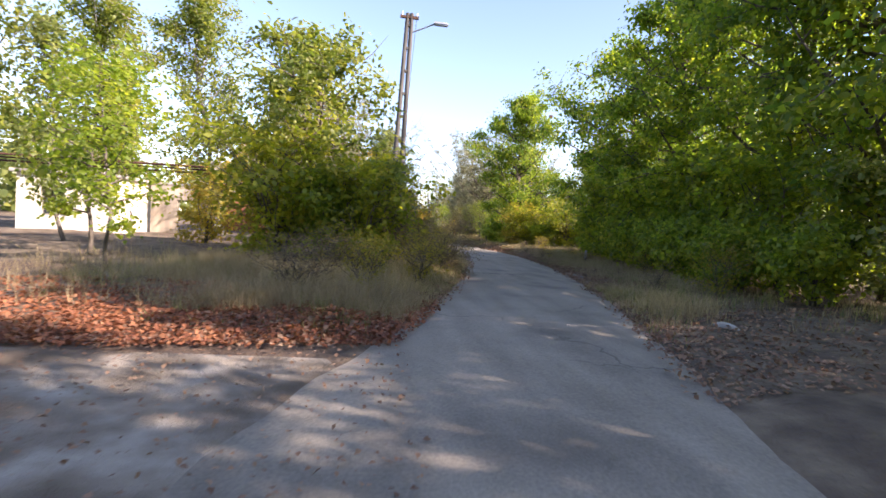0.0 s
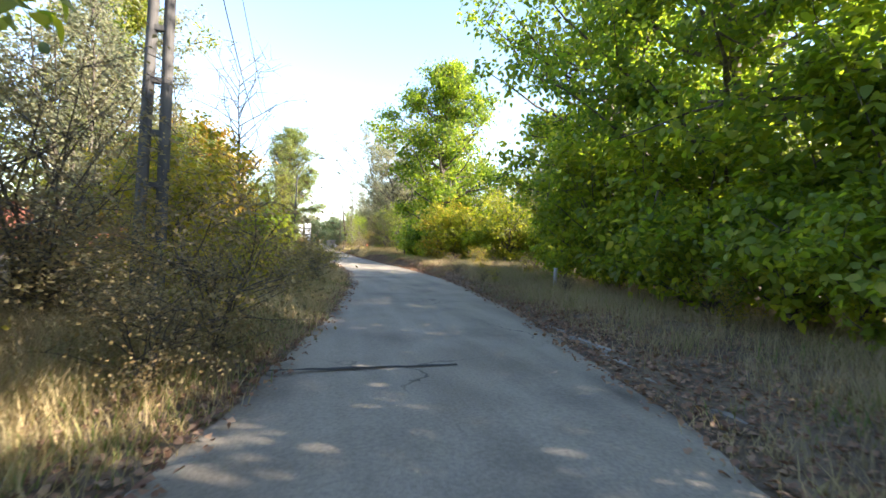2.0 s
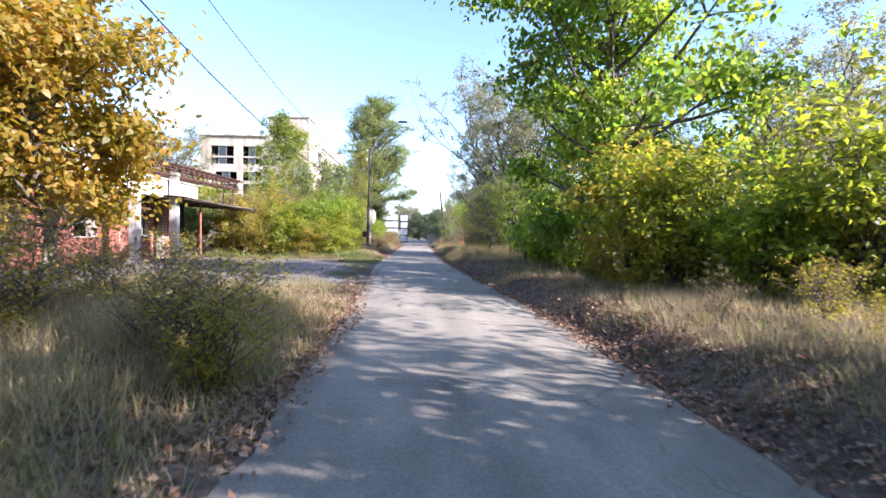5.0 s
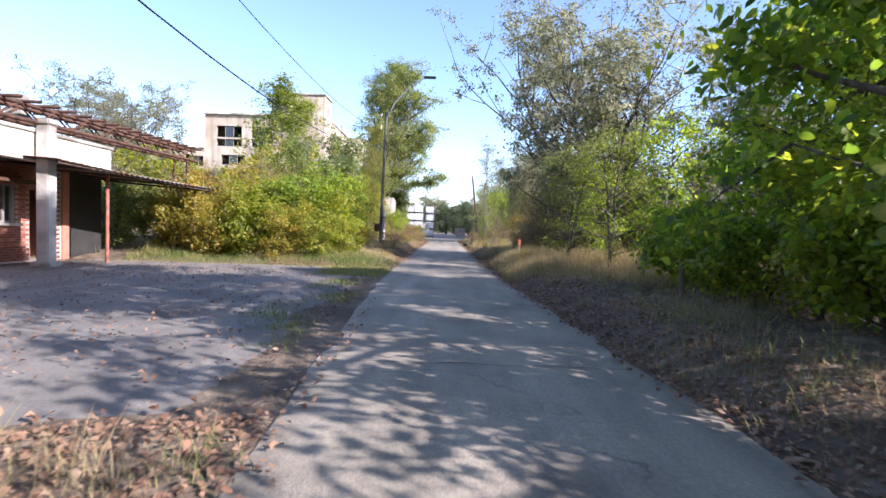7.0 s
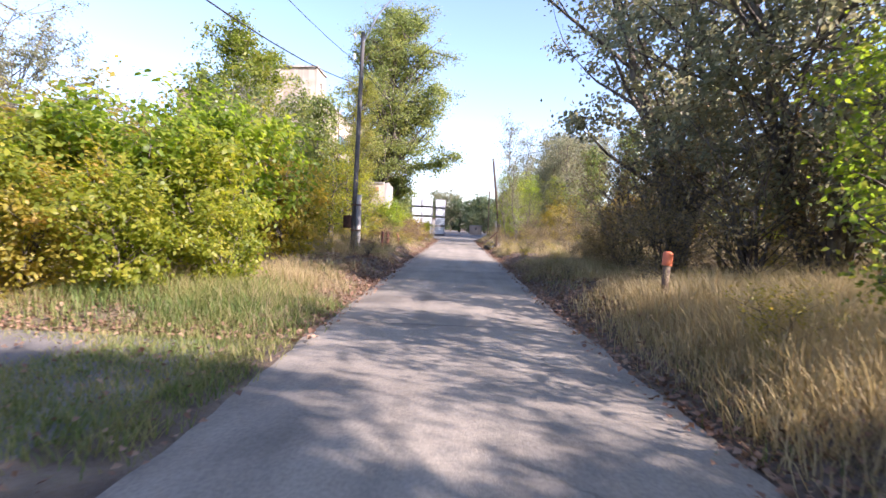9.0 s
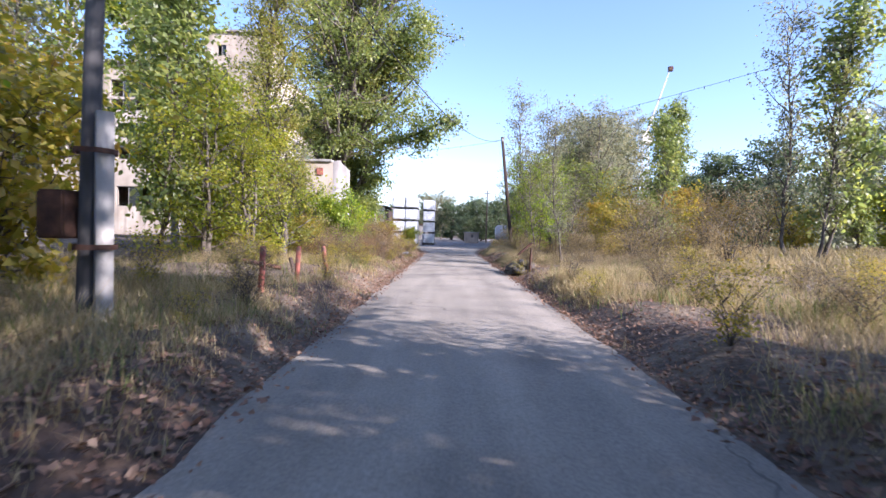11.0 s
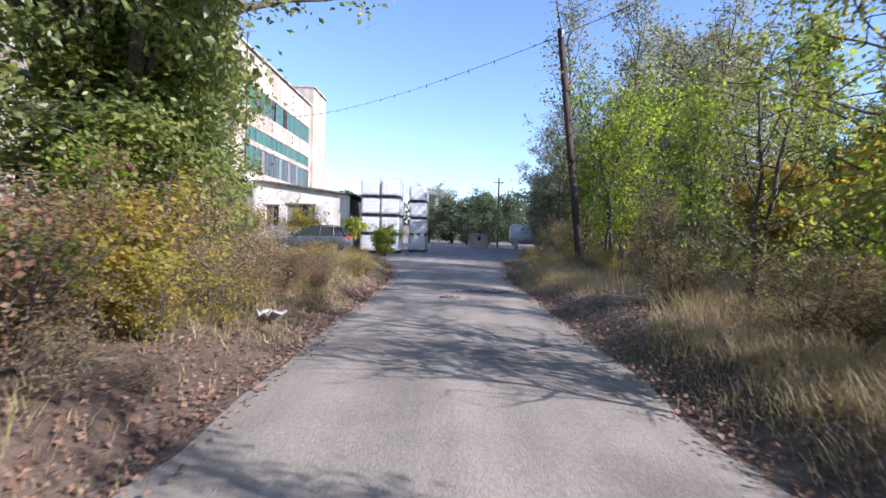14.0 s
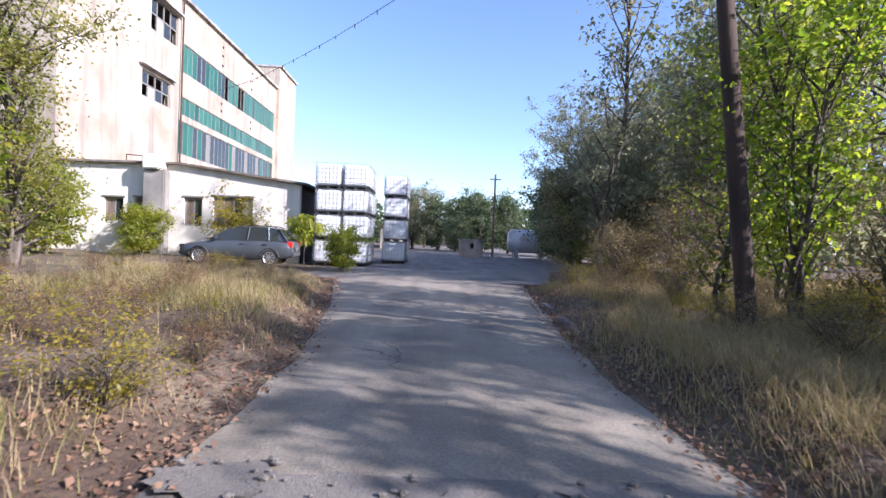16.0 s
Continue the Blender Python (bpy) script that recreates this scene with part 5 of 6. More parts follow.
part("wall", wall_bm(-2.6, -0.2, 1.5, 2.75, [(-1.6, 0.9, -0.6, 2.0)], 0.25, lambda u, d, z: (u, d, z)), "white", store)
part("wall", block(-2.6, 4.0, -0.2, 1.5, 4.25, 2.75), "white", store)
part("wall", block(1.25, 0.26, -0.2, 1.5, 3.99, 2.75), "white", store)
part("wall", block(-2.6, 0.26, -0.2, -2.35, 3.99, 2.75), "white", store)
part("roof", block(-2.8, -0.2, 2.754, 1.7, 4.45, 2.9, 0.02), "concrete", store)
window(store, -1.6, 0.9, -0.6, 2.0, lambda u, d, z: (u, d, z), 2, fill=(D_,))
low_wall = empty("block_wall", pose(-14.9, 28.2, 0), "stained pale masonry wall remains", "wall")
part("wall", wall_bm(-2.2, -0.2, 1.4, 2.75, [(-0.9, 0.0, 0.1, 2.0)], 0.25, lambda u, d, z: (u, d, z)), "plaster", low_wall)
part("coping", block(-2.3, -0.05, 2.754, 1.5, 0.3, 2.85, 0.01), "concrete", low_wall)
rack = empty("pipe_rack", pose(-16.5, 27.6, 0), "rusty pipes carried on concrete posts", "pipes")
for k, (dz, r) in enumerate(((3.72, 0.06), (3.58, 0.04), (3.42, 0.05))):
    tubes("pipe", [pole_between((-9.0, 0.12 * k, dz), (3.6, 0.12 * k, dz + 0.02), r)], "rust", rack, 8)
for x in (-8, -2.5, 2.9):
    part("post", block(x - 0.12, -0.05, -0.2, x + 0.12, 0.2, 3.36, 0.02), "concrete", rack)
part("box", block(2.5, -0.2, 3.5, 2.95, 0.3, 4.05, 0.02), "concrete", rack)


# ---- poles and wires ----
apole = empty("power_pole", pose(-4.8, 19.66, 0, 0, 1.4, 0), "twin-legged concrete power pole with street lamp", "pole")
for dx in (-0.11, 0.11):
    tubes("leg", [pole_between((dx * 1.6, 0, -0.3), (dx * 0.7, 0, 9.3), 0.1, 0.075)], "grey_wood", apole, 4)
for z in np.arange(1.2, 9.1, 0.85):
    w = 0.165 - 0.011 * z
    part("rung", block(-w, -0.05, z - 0.05, w, 0.05, z + 0.05, 0.01), "grey_wood", apole)
tubes("lamp_arm", [np.array([(0.1, 0, 8.6, 0.03), (0.5, -0.1, 8.75, 0.03), (0.95, -0.2, 8.95, 0.03)])], "steel", apole)
part("lamp_head", block(0.9, -0.32, 8.9, 1.45, -0.1, 9.02, 0.04), "steel", apole)
part("crossarm", block(-0.35, -0.05, 9.1, 0.35, 0.05, 9.2, 0.01), "rust", apole)
for dx in (-0.28, 0.28):
    tubes("insulator", [np.array([(dx, 0, 9.2, 0.02), (dx, 0, 9.25, 0.035), (dx, 0, 9.31, 0.035), (dx, 0, 9.34, 0.015)])], "white", apole)

lpole = empty("lamp_pole", pose(-3.6, 66.7, 0), "old timber pole on concrete stub with street lamp arm", "pole")
tubes("stub", [pole_between((0.1, 0, -0.3), (0.1, 0, 2.3), 0.1)], "concrete", lpole, 4)
tubes("shaft", [pole_between((-0.08, 0.02, 0.4), (0.1, 0.02, 8.0), 0.09, 0.07)], "grey_wood", lpole, 10)
for z in (1.0, 1.9):
    tubes("band", [pole_between((0.02, 0, z), (0.02, 0, z + 0.05), 0.19)], "rust", lpole, 10)
tubes("lamp_arm", [np.array([(0.1, 0, 7.6, 0.028), (0.6, 0, 8.6, 0.028), (1.4, -0.05, 9.5, 0.028), (2.3, -0.1, 10.05, 0.028)])], "steel", lpole)
part("lamp_head", block(2.2, -0.22, 10.0, 2.95, 0.02, 10.13, 0.05), "pallet", lpole)
part("meter_box", block(-0.4, -0.2, 1.1, -0.14, 0.1, 1.55, 0.02), "rust", lpole)
for z in (7.0, 7.7):
    tubes("insulator", [np.array([(-0.16, -0.1, z, 0.02), (-0.16, -0.1, z + 0.1, 0.045), (-0.16, -0.1, z + 0.18, 0.04), (-0.16, -0.1, z + 0.22, 0.015)])], "white", lpole)

rpole = empty("timber_pole", pose(3.55, 94.2, 0), "leaning dark timber pole beside the road", "pole")
tubes("shaft", [pole_between((0.38, 0, -0.3), (-0.5, 0.07, 7.4), 0.125, 0.09, 6)], "dark_wood", rpole, 12)
tubes("insulator", [np.array([(-0.48, -0.1, 7.1, 0.02), (-0.48, -0.14, 7.2, 0.045), (-0.48, -0.14, 7.3, 0.02)])], "white", rpole)
fpole = empty("far_pole", pose(5.2, 133.5, 0), "thin pole at the far side of the yard", "pole")
tubes("shaft", [pole_between((0, 0, -0.2), (0, 0, 7.4), 0.11, 0.08)], "wood", fpole, 8)
part("crossarm", block(-0.5, -0.04, 6.9, 0.5, 0.04, 7.0), "wood", fpole)


def wire(a, b, sag, label, r=0.014, ties=0):
    t = np.linspace(0, 1, 26)[:, None]
    p = np.array(a) * (1 - t) + np.array(b) * t
    p[:, 2] -= sag * 4 * t[:, 0] * (1 - t[:, 0])
    root = empty("overhead_wire", Matrix.Translation(a), label, "wire")
    tubes("strand", [np.c_[p - np.array(a), np.full(26, r)]], "cable", root, 5)
    for k in range(ties):
        q = p[2 + k] - np.array(a)
        tubes("spacer", [pole_between(q - [0, 0, 0.1], q + [0, 0, 0.03], 0.017)], "cable", root, 5)


wire((-4.68, 19.66, 9.0), (-3.72, 66.6, 6.2), 3.2, "sagging black overhead cable between two poles")
wire((-4.3, 19.66, 9.3), (-3.72, 66.6, 6.95), 2.4, "thin overhead line between two poles", 0.009)
wire((-3.68, 66.6, 6.95), (3.1, 94.3, 7.3), 1.7, "black overhead cable across the road")
wire((3.05, 94.3, 7.2), (-18.0, 128.0, 12.2), 0.9, "cable with clips from a pole to the factory", 0.009, ties=22)
wire((3.15, 94.3, 7.25), (19.2, 74.0, 9.2), 0.2, "cable with clips strung over the field", 0.01, ties=22)


# ---- posts along the fence line ----
def fence_post(x, y, h, lean, colour, label, r=0.05, group="old fence posts"):
    root = empty("fence_post", pose(x, y, float(ground_z(np.array(x), np.array(y))) - 0.05, lean[0], lean[1], 0), label, "post", group)
    tubes("stem", [np.array([(0, 0, -0.15, r), (0, 0, h * 0.5, r * 0.97), (0, 0, h, r * 0.93), (0, 0, h + 0.012, r * 0.5)])], colour, root, 8)
    return root


for x, y, lx, ly in ((-3.05, 69.6, 0, 2), (-3.1, 71.6, 1, 3), (-2.6, 72.1, 1, -9), (-4.1, 86.6, 1, 1), (-4.05, 90.4, -1, 2), (-4.3, 26.0, 0, 0), (-5.6, 14.5, 2, 1)):
    fence_post(x, y, 0.74, (lx, ly), "red_post", "faded red steel fence post in dry grass")
rp = fence_post(2.75, 55.2, 0.75, (1, 2), "wood", "short grey post with orange-red cap", 0.05, "")
tubes("cap", [np.array([(0, 0, 0.62, 0.062), (0, 0, 0.78, 0.062), (0, 0, 0.8, 0.03)])], "orange", rp, 10)
for x, y, l in ((4.3, 83.0, 2), (5.0, 49.3, 0), (6.3, 60.8, 3), (4.4, 46.0, 2), (4.2, 91.6, -2), (3.9, 88.2, 1)):
    fence_post(x, y, 0.85, (l, -l), "wood", "weathered grey timber post in dry grass", 0.055)
mk = fence_post(4.7, 23.9, 0.6, (0, 3), "concrete", "stubby pale concrete marker post", 0.06, "")
brace = empty("broken_fence_rail", pose(2.25, 77.1, 0.2), "broken brown fence rail leaning on a stake", "rail")
tubes("rail", [pole_between((-0.36, 0, 0.46), (0.05, 0, 0.84), 0.037)], "rust", brace, 8)
tubes("stake", [pole_between((0.02, 0.075, -0.25), (0.04, 0.075, 0.68), 0.034)], "rust", brace, 8)


fallen = empty("fallen_fence_rail", pose(-4.3, 73.2, 0.3), "rust-brown steel rail fallen among weeds", "rail")
tubes("rail", [pole_between((-0.5, 0, 0.22), (0.35, 0.1, 0.06), 0.05)], "rust", fallen, 8)
tubes("stake", [pole_between((0.75, 0.0, -0.35), (0.55, 0.1, 0.3), 0.045)], "dark_wood", fallen, 8)


# ---- stacked liquid tanks in the yard ----
def tote(m, label):
    root = empty("liquid_tote", m, label, "tank", "stacked liquid totes")
    bm = block(-0.56, -0.47, 0.16, 0.56, 0.47, 1.1, 0.06)
    part("tank", bm, "tote_white", root)
    bm = bmesh.new()
    box(bm, -0.6, -0.5, 0.1, 0.6, 0.5, 0.15)
    for x in (-0.56, -0.06, 0.44):
        for y in (-0.48, -0.06, 0.36):
            box(bm, x, y, 0.0, x + 0.12, y + 0.12, 0.099)
    part("pallet", bm, "pallet", root)
    bars = []
    for x in np.linspace(-0.59, 0.59, 8):
        for y in (-0.49, 0.49):
            bars.append(pole_between((x, y, 0.15), (x, y, 1.15), 0.006))
    for y in np.linspace(-0.35, 0.35, 5):
        for x in (-0.59, 0.59):
            bars.append(pole_between((x, y, 0.15), (x, y, 1.15), 0.006))
    for z in (0.3, 0.5, 0.7, 0.9, 1.15):
        c = [(-0.59, -0.49), (0.59, -0.49), (0.59, 0.49), (-0.59, 0.49)]
        for k in range(4):
            bars.append(pole_between((*c[k], z), (*c[(k + 1) % 4], z), 0.009 if z > 1.1 else 0.006))
    tubes("cage", bars, "steel", root, 4)
    tubes("cap", [np.array([(0, 0, 1.09, 0.09), (0, 0, 1.14, 0.09), (0, 0, 1.145, 0.02)])], "pallet", root, 10)
    return root


first = None
for bx0, by0, nxx, nyy in ((-5.03, 111.6, 2, 3), (-2.24, 115.2, 1, 3)):
    for a in range(nxx):
        for b in range(nyy):
            for c in range(4):
                m = pose(bx0 + a * 1.24 + 0.02 * ((a + b + c) % 3), by0 + b * 1.06, 0.0 + c * 1.165, 0, 0, 1.2 * math.sin(a * 3 + b * 5 + c * 2))
                first = copy_thing(first, m) if first else tote(m, "white plastic liquid tote in a steel cage")


# ---- parked car ----
def car(m):
    root = empty("parked_car", m, "dark grey parked estate car facing the annex", "car")
    st = [(0.0, 0.62, 0.42, 0.62), (0.12, 0.74, 0.26, 0.7), (0.5, 0.82, 0.2, 0.8), (1.2, 0.86, 0.2, 0.9), (1.6, 0.87, 0.2, 0.93), (2.6, 0.87, 0.2, 0.95), (3.6, 0.86, 0.22, 0.97), (4.05, 0.82, 0.3, 0.96), (4.22, 0.74, 0.42, 0.9)]
    vs, fs = [], []
    for s, w, z0, z1 in st:
        h = z1 - z0
        ring = [(-w * 0.8, z0), (-w * 0.97, z0 + 0.12 * h), (-w, z0 + 0.5 * h), (-w * 0.97, z0 + 0.85 * h), (-w * 0.86, z1), (0, z1 + 0.03), (w * 0.86, z1), (w * 0.97, z0 + 0.85 * h), (w, z0 + 0.5 * h), (w * 0.97, z0 + 0.12 * h), (w * 0.8, z0)]
        vs += [(s - 2.1, a, b) for a, b in ring]
    k = 11
    for r in range(len(st) - 1):
        for c in range(k):
            fs.append((r * k + c, r * k + (c + 1) % k, (r + 1) * k + (c + 1) % k, (r + 1) * k + c))
    bm = bmesh.new()
    bv = [bm.verts.new(v) for v in vs]
    for f in fs:
        bm.faces.new([bv[i] for i in f]).smooth = True
    bm.faces.new(bv[:k])
    bm.faces.new(bv[-k:][::-1])
    bmesh.ops.recalc_face_normals(bm, faces=bm.faces)
    part("body", bm, "paint", root)
    cab = [(1.15, 0.74, 0.93, 0.95), (1.85, 0.66, 0.94, 1.36), (2.3, 0.64, 0.95, 1.45), (3.2, 0.63, 0.96, 1.46), (3.7, 0.62, 0.97, 1.4), (4.05, 0.64, 0.95, 1.0)]
    rings = [[(s - 2.1, a, b) for a, b in ((-0.77, z0 - 0.02), (-w, z1), (w, z1), (0.77, z0 - 0.02))] for s, w, z0, z1 in cab]
    for name, segments, side_no in (("windscreen", (0,), 1), ("rear_window", (4,), 1), ("side_window", (0, 1), 0), ("side_window", (2,), 0), ("side_window", (3, 4), 0), ("side_window", (0, 1), 2), ("side_window", (2,), 2), ("side_window", (3, 4), 2)):
        bm = bmesh.new()
        for g in segments:
            bm.faces.new([bm.verts.new(p) for p in (rings[g][side_no], rings[g + 1][side_no], rings[g + 1][side_no + 1], rings[g][side_no + 1])])
        bmesh.ops.remove_doubles(bm, verts=bm.verts, dist=0.001)
        bmesh.ops.solidify(bm, geom=bm.faces[:], thickness=0.006)
        part(name, bm, "glass", root)
    bm = bmesh.new()
    rings = [[bm.verts.new((s - 2.1, a, z1 + 0.012 + (0.03 if abs(a) < 0.3 else 0))) for a in (-w - 0.015, -0.25, 0.25, w + 0.015)] for s, w, z0, z1 in cab[1:5]]
    for a, b in zip(rings, rings[1:]):
        for c in range(3):
            bm.faces.new([a[c], b[c], b[c + 1], a[c + 1]]).smooth = True
    part("roof", bm, "paint", root)
    for y in (-1, 1):
        for (s0, z0), (s1, z1) in (((1.15, 0.95), (1.88, 1.39)), ((2.55, 0.95), (2.6, 1.46)), ((3.35, 0.96), (3.3, 1.46)), ((4.05, 0.98), (3.7, 1.42))):
            tubes("pillar", [pole_between((s0 - 2.1, y * 0.775, z0), (s1 - 2.1, y * 0.65, z1), 0.03)], "paint", root, 5)
        part("headlight", block(-2.08, y * 0.6 - 0.16, 0.58, -1.9, y * 0.6 + 0.16, 0.72, 0.03), "glass", root)
        part("tail_light", block(1.9, y * 0.68 - 0.1, 0.72, 2.14, y * 0.68 + 0.1, 0.95, 0.03), "tail", root)
        part("mirror", block(-0.72, y * 0.93 - 0.08, 0.97, -0.6, y * 0.93 + 0.08, 1.1, 0.03), "paint", root)
        for s in (0.2, 1.05):
            part("door_handle", block(s, y * 0.875 - 0.02, 0.8, s + 0.16, y * 0.875 + 0.02, 0.83, 0.005), "paint", root)
        for s in (-1.32, 1.3):
            w = bmesh.new()
            bmesh.ops.create_cone(w, cap_ends=True, segments=28, radius1=0.31, radius2=0.31, depth=0.2, matrix=Matrix.Translation((s, y * 0.77, 0.31)) @ Matrix.Rotation(math.pi / 2, 4, "X"))
            bmesh.ops.bevel(w, geom=[e for e in w.edges if e.calc_face_angle(0) > 1], offset=0.03, segments=2, affect="EDGES")
            wh = part("wheel", w, "tyre", root)
            w = bmesh.new()
            yo = y * 0.865
            bmesh.ops.create_cone(w, cap_ends=True, segments=24, radius1=0.07, radius2=0.07, depth=0.03, matrix=Matrix.Translation((s, yo, 0.31)) @ Matrix.Rotation(math.pi / 2, 4, "X"))
            for k in range(9):
                g = k * 2 * math.pi / 9
                mm = Matrix.Translation((s, yo, 0.31)) @ Matrix.Rotation(g, 4, "Y") @ Matrix.Translation((0.13, 0, 0))
                bmesh.ops.create_cube(w, size=1, matrix=mm @ Matrix.Diagonal((0.17, 0.025, 0.04, 1)))
            v, f = tube_arrays([[(s + 0.21 * math.cos(t), yo, 0.31 + 0.21 * math.sin(t), 0.018) for t in np.linspace(0, 2 * math.pi, 25)]], 5)
            vv2 = [w.verts.new(x) for x in v]
            for q4 in f:
                try:
                    w.faces.new([vv2[i] for i in q4])
                except ValueError:
                    pass
            part("rim", w, "alloy", wh)
            tubes("arch", [np.array([(s + 0.36 * math.cos(t), y * 0.855, 0.31 + 0.36 * math.sin(t), 0.03) for t in np.linspace(0.1, math.pi - 0.1, 14)])], "pallet", root, 5)
    part("bumper", block(-2.14, -0.66, 0.3, -1.95, 0.66, 0.5, 0.05), "paint", root)
    part("bumper", block(1.98, -0.7, 0.36, 2.17, 0.7, 0.58, 0.05), "paint", root)
    part("number_plate", block(2.172, -0.26, 0.6, 2.18, 0.26, 0.71), "rag", root, "blank pale plate")
    for y in (-0.52, 0.52):
        tubes("roof_rail", [np.array([(0.0, y, 1.46, 0.015), (0.1, y, 1.52, 0.015), (1.3, y, 1.52, 0.015), (1.5, y, 1.46, 0.015)])], "pallet", root, 5)
    return root


car(pose(-7.75, 108.2, 0.1, 0, 0, 3))

# ---- far side of the yard ----
hut = empty("guard_hut", pose(3.0, 129.6, 0), "small pale masonry hut with dark window", "hut")
part("wall", wall_bm(-0.95, -0.1, 0.95, 1.4, [(-0.1, 0.75, 0.2, 1.15)], 0.15, lambda u, d, z: (u, d, z)), "plaster", hut)
part("wall", block(-0.95, 1.5, -0.1, 0.95, 1.65, 1.4), "grey_plaster", hut)
part("wall", block(0.8, 0.151, -0.1, 0.95, 1.499, 1.4), "grey_plaster", hut)
part("wall", block(-0.95, 0.151, -0.1, -0.8, 1.499, 1.4), "grey_plaster", hut)
part("roof", block(-1.05, -0.1, 1.404, 1.05, 1.75, 1.5, 0.01), "concrete", hut)
tk = empty("storage_tank", pose(8.0, 131.5, 0), "pale blue horizontal storage tank on saddles", "tank")
bm = bmesh.new()
bmesh.ops.create_cone(bm, cap_ends=True, segments=32, radius1=1.0, radius2=1.0, depth=3.4, matrix=Matrix.Translation((0, 0, 1.5)) @ Matrix.Rotation(radians(90), 4, "Y"))
bmesh.ops.bevel(bm, geom=[e for e in bm.edges if e.calc_face_angle(0) > 1], offset=0.18, segments=3, affect="EDGES")
for f in bm.faces:
    f.smooth = True
part("shell", bm, "tank", tk)
for x in (-1.1, 1.1):
    part("saddle", block(x - 0.15, -0.7, -0.1, x + 0.15, 0.7, 0.75, 0.03), "concrete", tk)
for x, y, w in ((10.6, 132.5, 1.3), (12.3, 131.0, 1.1)):
    b = empty("concrete_block", pose(x, y, 0), "pale concrete block at the yard edge", "block", "yard blocks")
    part("body", block(-w / 2, -0.5, -0.1, w / 2, 0.5, 1.1, 0.05), "concrete", b)
cab = empty("white_container", pose(11.6, 118.5, 0), "white box body behind roadside weeds", "container")
part("body", block(-0.9, -1.2, 0.5, 0.9, 1.2, 2.3, 0.05), "white", cab)
part("skid", block(-0.8, -1.1, -0.1, 0.8, 1.1, 0.497, 0.02), "rust", cab)
row = empty("far_sheds", pose(-3.6, 150, 0), "row of low grey sheds along the far lane", "shed")
for k in range(3):
    part("wall", block(-3.0, k * 7.0, -0.1, 0.2, k * 7.0 + 6.0, 2.6 - 0.2 * k, 0.02), "grey_plaster", row)
    part("roof", block(-3.2, k * 7.0 - 0.2, 2.604 - 0.2 * k, 0.4, k * 7.0 + 6.2, 2.72 - 0.2 * k), "rust", row)

crane = empty("harbour_crane", pose(59, 218, -4), "distant white lattice crane above the trees", "crane")
for dx in (-1.1, 1.1):
    for dy in (-1.1, 1.1):
        tubes("mast_leg", [pole_between((dx, dy, -0.5), (dx * 0.7, dy * 0.7, 34), 0.16)], "white", crane, 4)
for k in range(12):
    z = 2.5 + k * 2.6
    tubes("mast_brace", [pole_between((-1.05, -1.05, z), (1.05, -1.05, z + 2.6), 0.08)], "white", crane, 4)
part("cab", block(-1.6, -1.6, 34.0, 1.6, 1.6, 37.0, 0.1), "white", crane)
for dz in (0, 1.1):
    tubes("jib_chord", [pole_between((0, 0, 36 + dz), (6.5, 0, 56.5), 0.2, 0.14)], "white", crane, 4)
for k in range(8):
    q = k / 9
    tubes("jib_brace", [pole_between((6.5 * q, 0, 36 + 20.5 * q), (6.5 * (q + 0.08), 0, 37.1 + 20.0 * (q + 0.06)), 0.08)], "white", crane, 4)
part("jib_head", block(6.0, -0.5, 56.0, 7.4, 0.5, 57.4, 0.1), "rust", crane)

# ---- small things on the verges ----
rag = bmesh.new()
bmesh.ops.create_grid(rag, x_segments=14, y_segments=8, size=0.5)
for v in rag.verts:
    v.co.x *= 0.9
    v.co.y *= 0.42
    v.co.z = 0.12 + 0.09 * noise.noise(v.co * 4.0) + 0.05 * noise.noise(v.co * 11.0)
bmesh.ops.solidify(rag, geom=rag.faces[:], thickness=0.012)
rag_ob = part("discarded_sheet", rag, "rag")
rag_ob.matrix_basis = pose(-2.15, 85.0, 0.16, 0, 8, 140) @ Matrix.Diagonal((0.42, 0.6, 1.1, 1))
tagged(rag_ob, "crumpled dirty white sheet lying on the verge", "rubbish")
heap = empty("rubble_heap", pose(2.2, 78.2, 0.1), "heap of broken dark asphalt dumped on the verge", "rubble")
mass = bmesh.new()
bmesh.ops.create_icosphere(mass, subdivisions=4, radius=0.5)
for v in mass.verts:
    w = v.co.copy()
    v.co = Vector((w.x * 0.95, w.y * 1.9, max(w.z, -0.1) * 0.66)) * (1 + 0.3 * noise.noise(w * 3.0) + 0.26 * noise.noise(w * 8.0) + 0.18 * noise.noise(w * 17.0))
part("mass", mass, "spoil", heap)
for k in range(70):
    a, r = k * 2.4, 0.1 + 0.42 * ((k * 0.618) % 1)
    chunk = bmesh.new()
    bmesh.ops.create_icosphere(chunk, subdivisions=1, radius=0.022 + 0.045 * ((k * 0.37) % 1))
    for v in chunk.verts:
        v.co = Vector((v.co.x, v.co.y * 0.8, v.co.z * 0.6)) * (1 + 0.5 * noise.noise(v.co * 14.0 + Vector((k, 0, 0))))
    c_ob = part("chunk", chunk, "spoil", heap)
    c_ob.location = (r * 0.9 * math.cos(a), r * 1.75 * math.sin(a), 0.32 * math.sqrt(max(0.0, 1 - (r / 0.53) ** 2)) + 0.01)
    c_ob.rotation_euler = (0.5 * math.sin(a), 0.4 * math.cos(a * 2), a)
lump = bmesh.new()
bmesh.ops.create_icosphere(lump, subdivisions=3, radius=0.3)
for v in lump.verts:
    v.co = Vector((v.co.x * 1.1, v.co.y * 0.6, v.co.z * 0.4)) * (1 + 0.35 * noise.noise(v.co * 3.5))
lump_ob = part("plaster_lump", lump, "concrete")
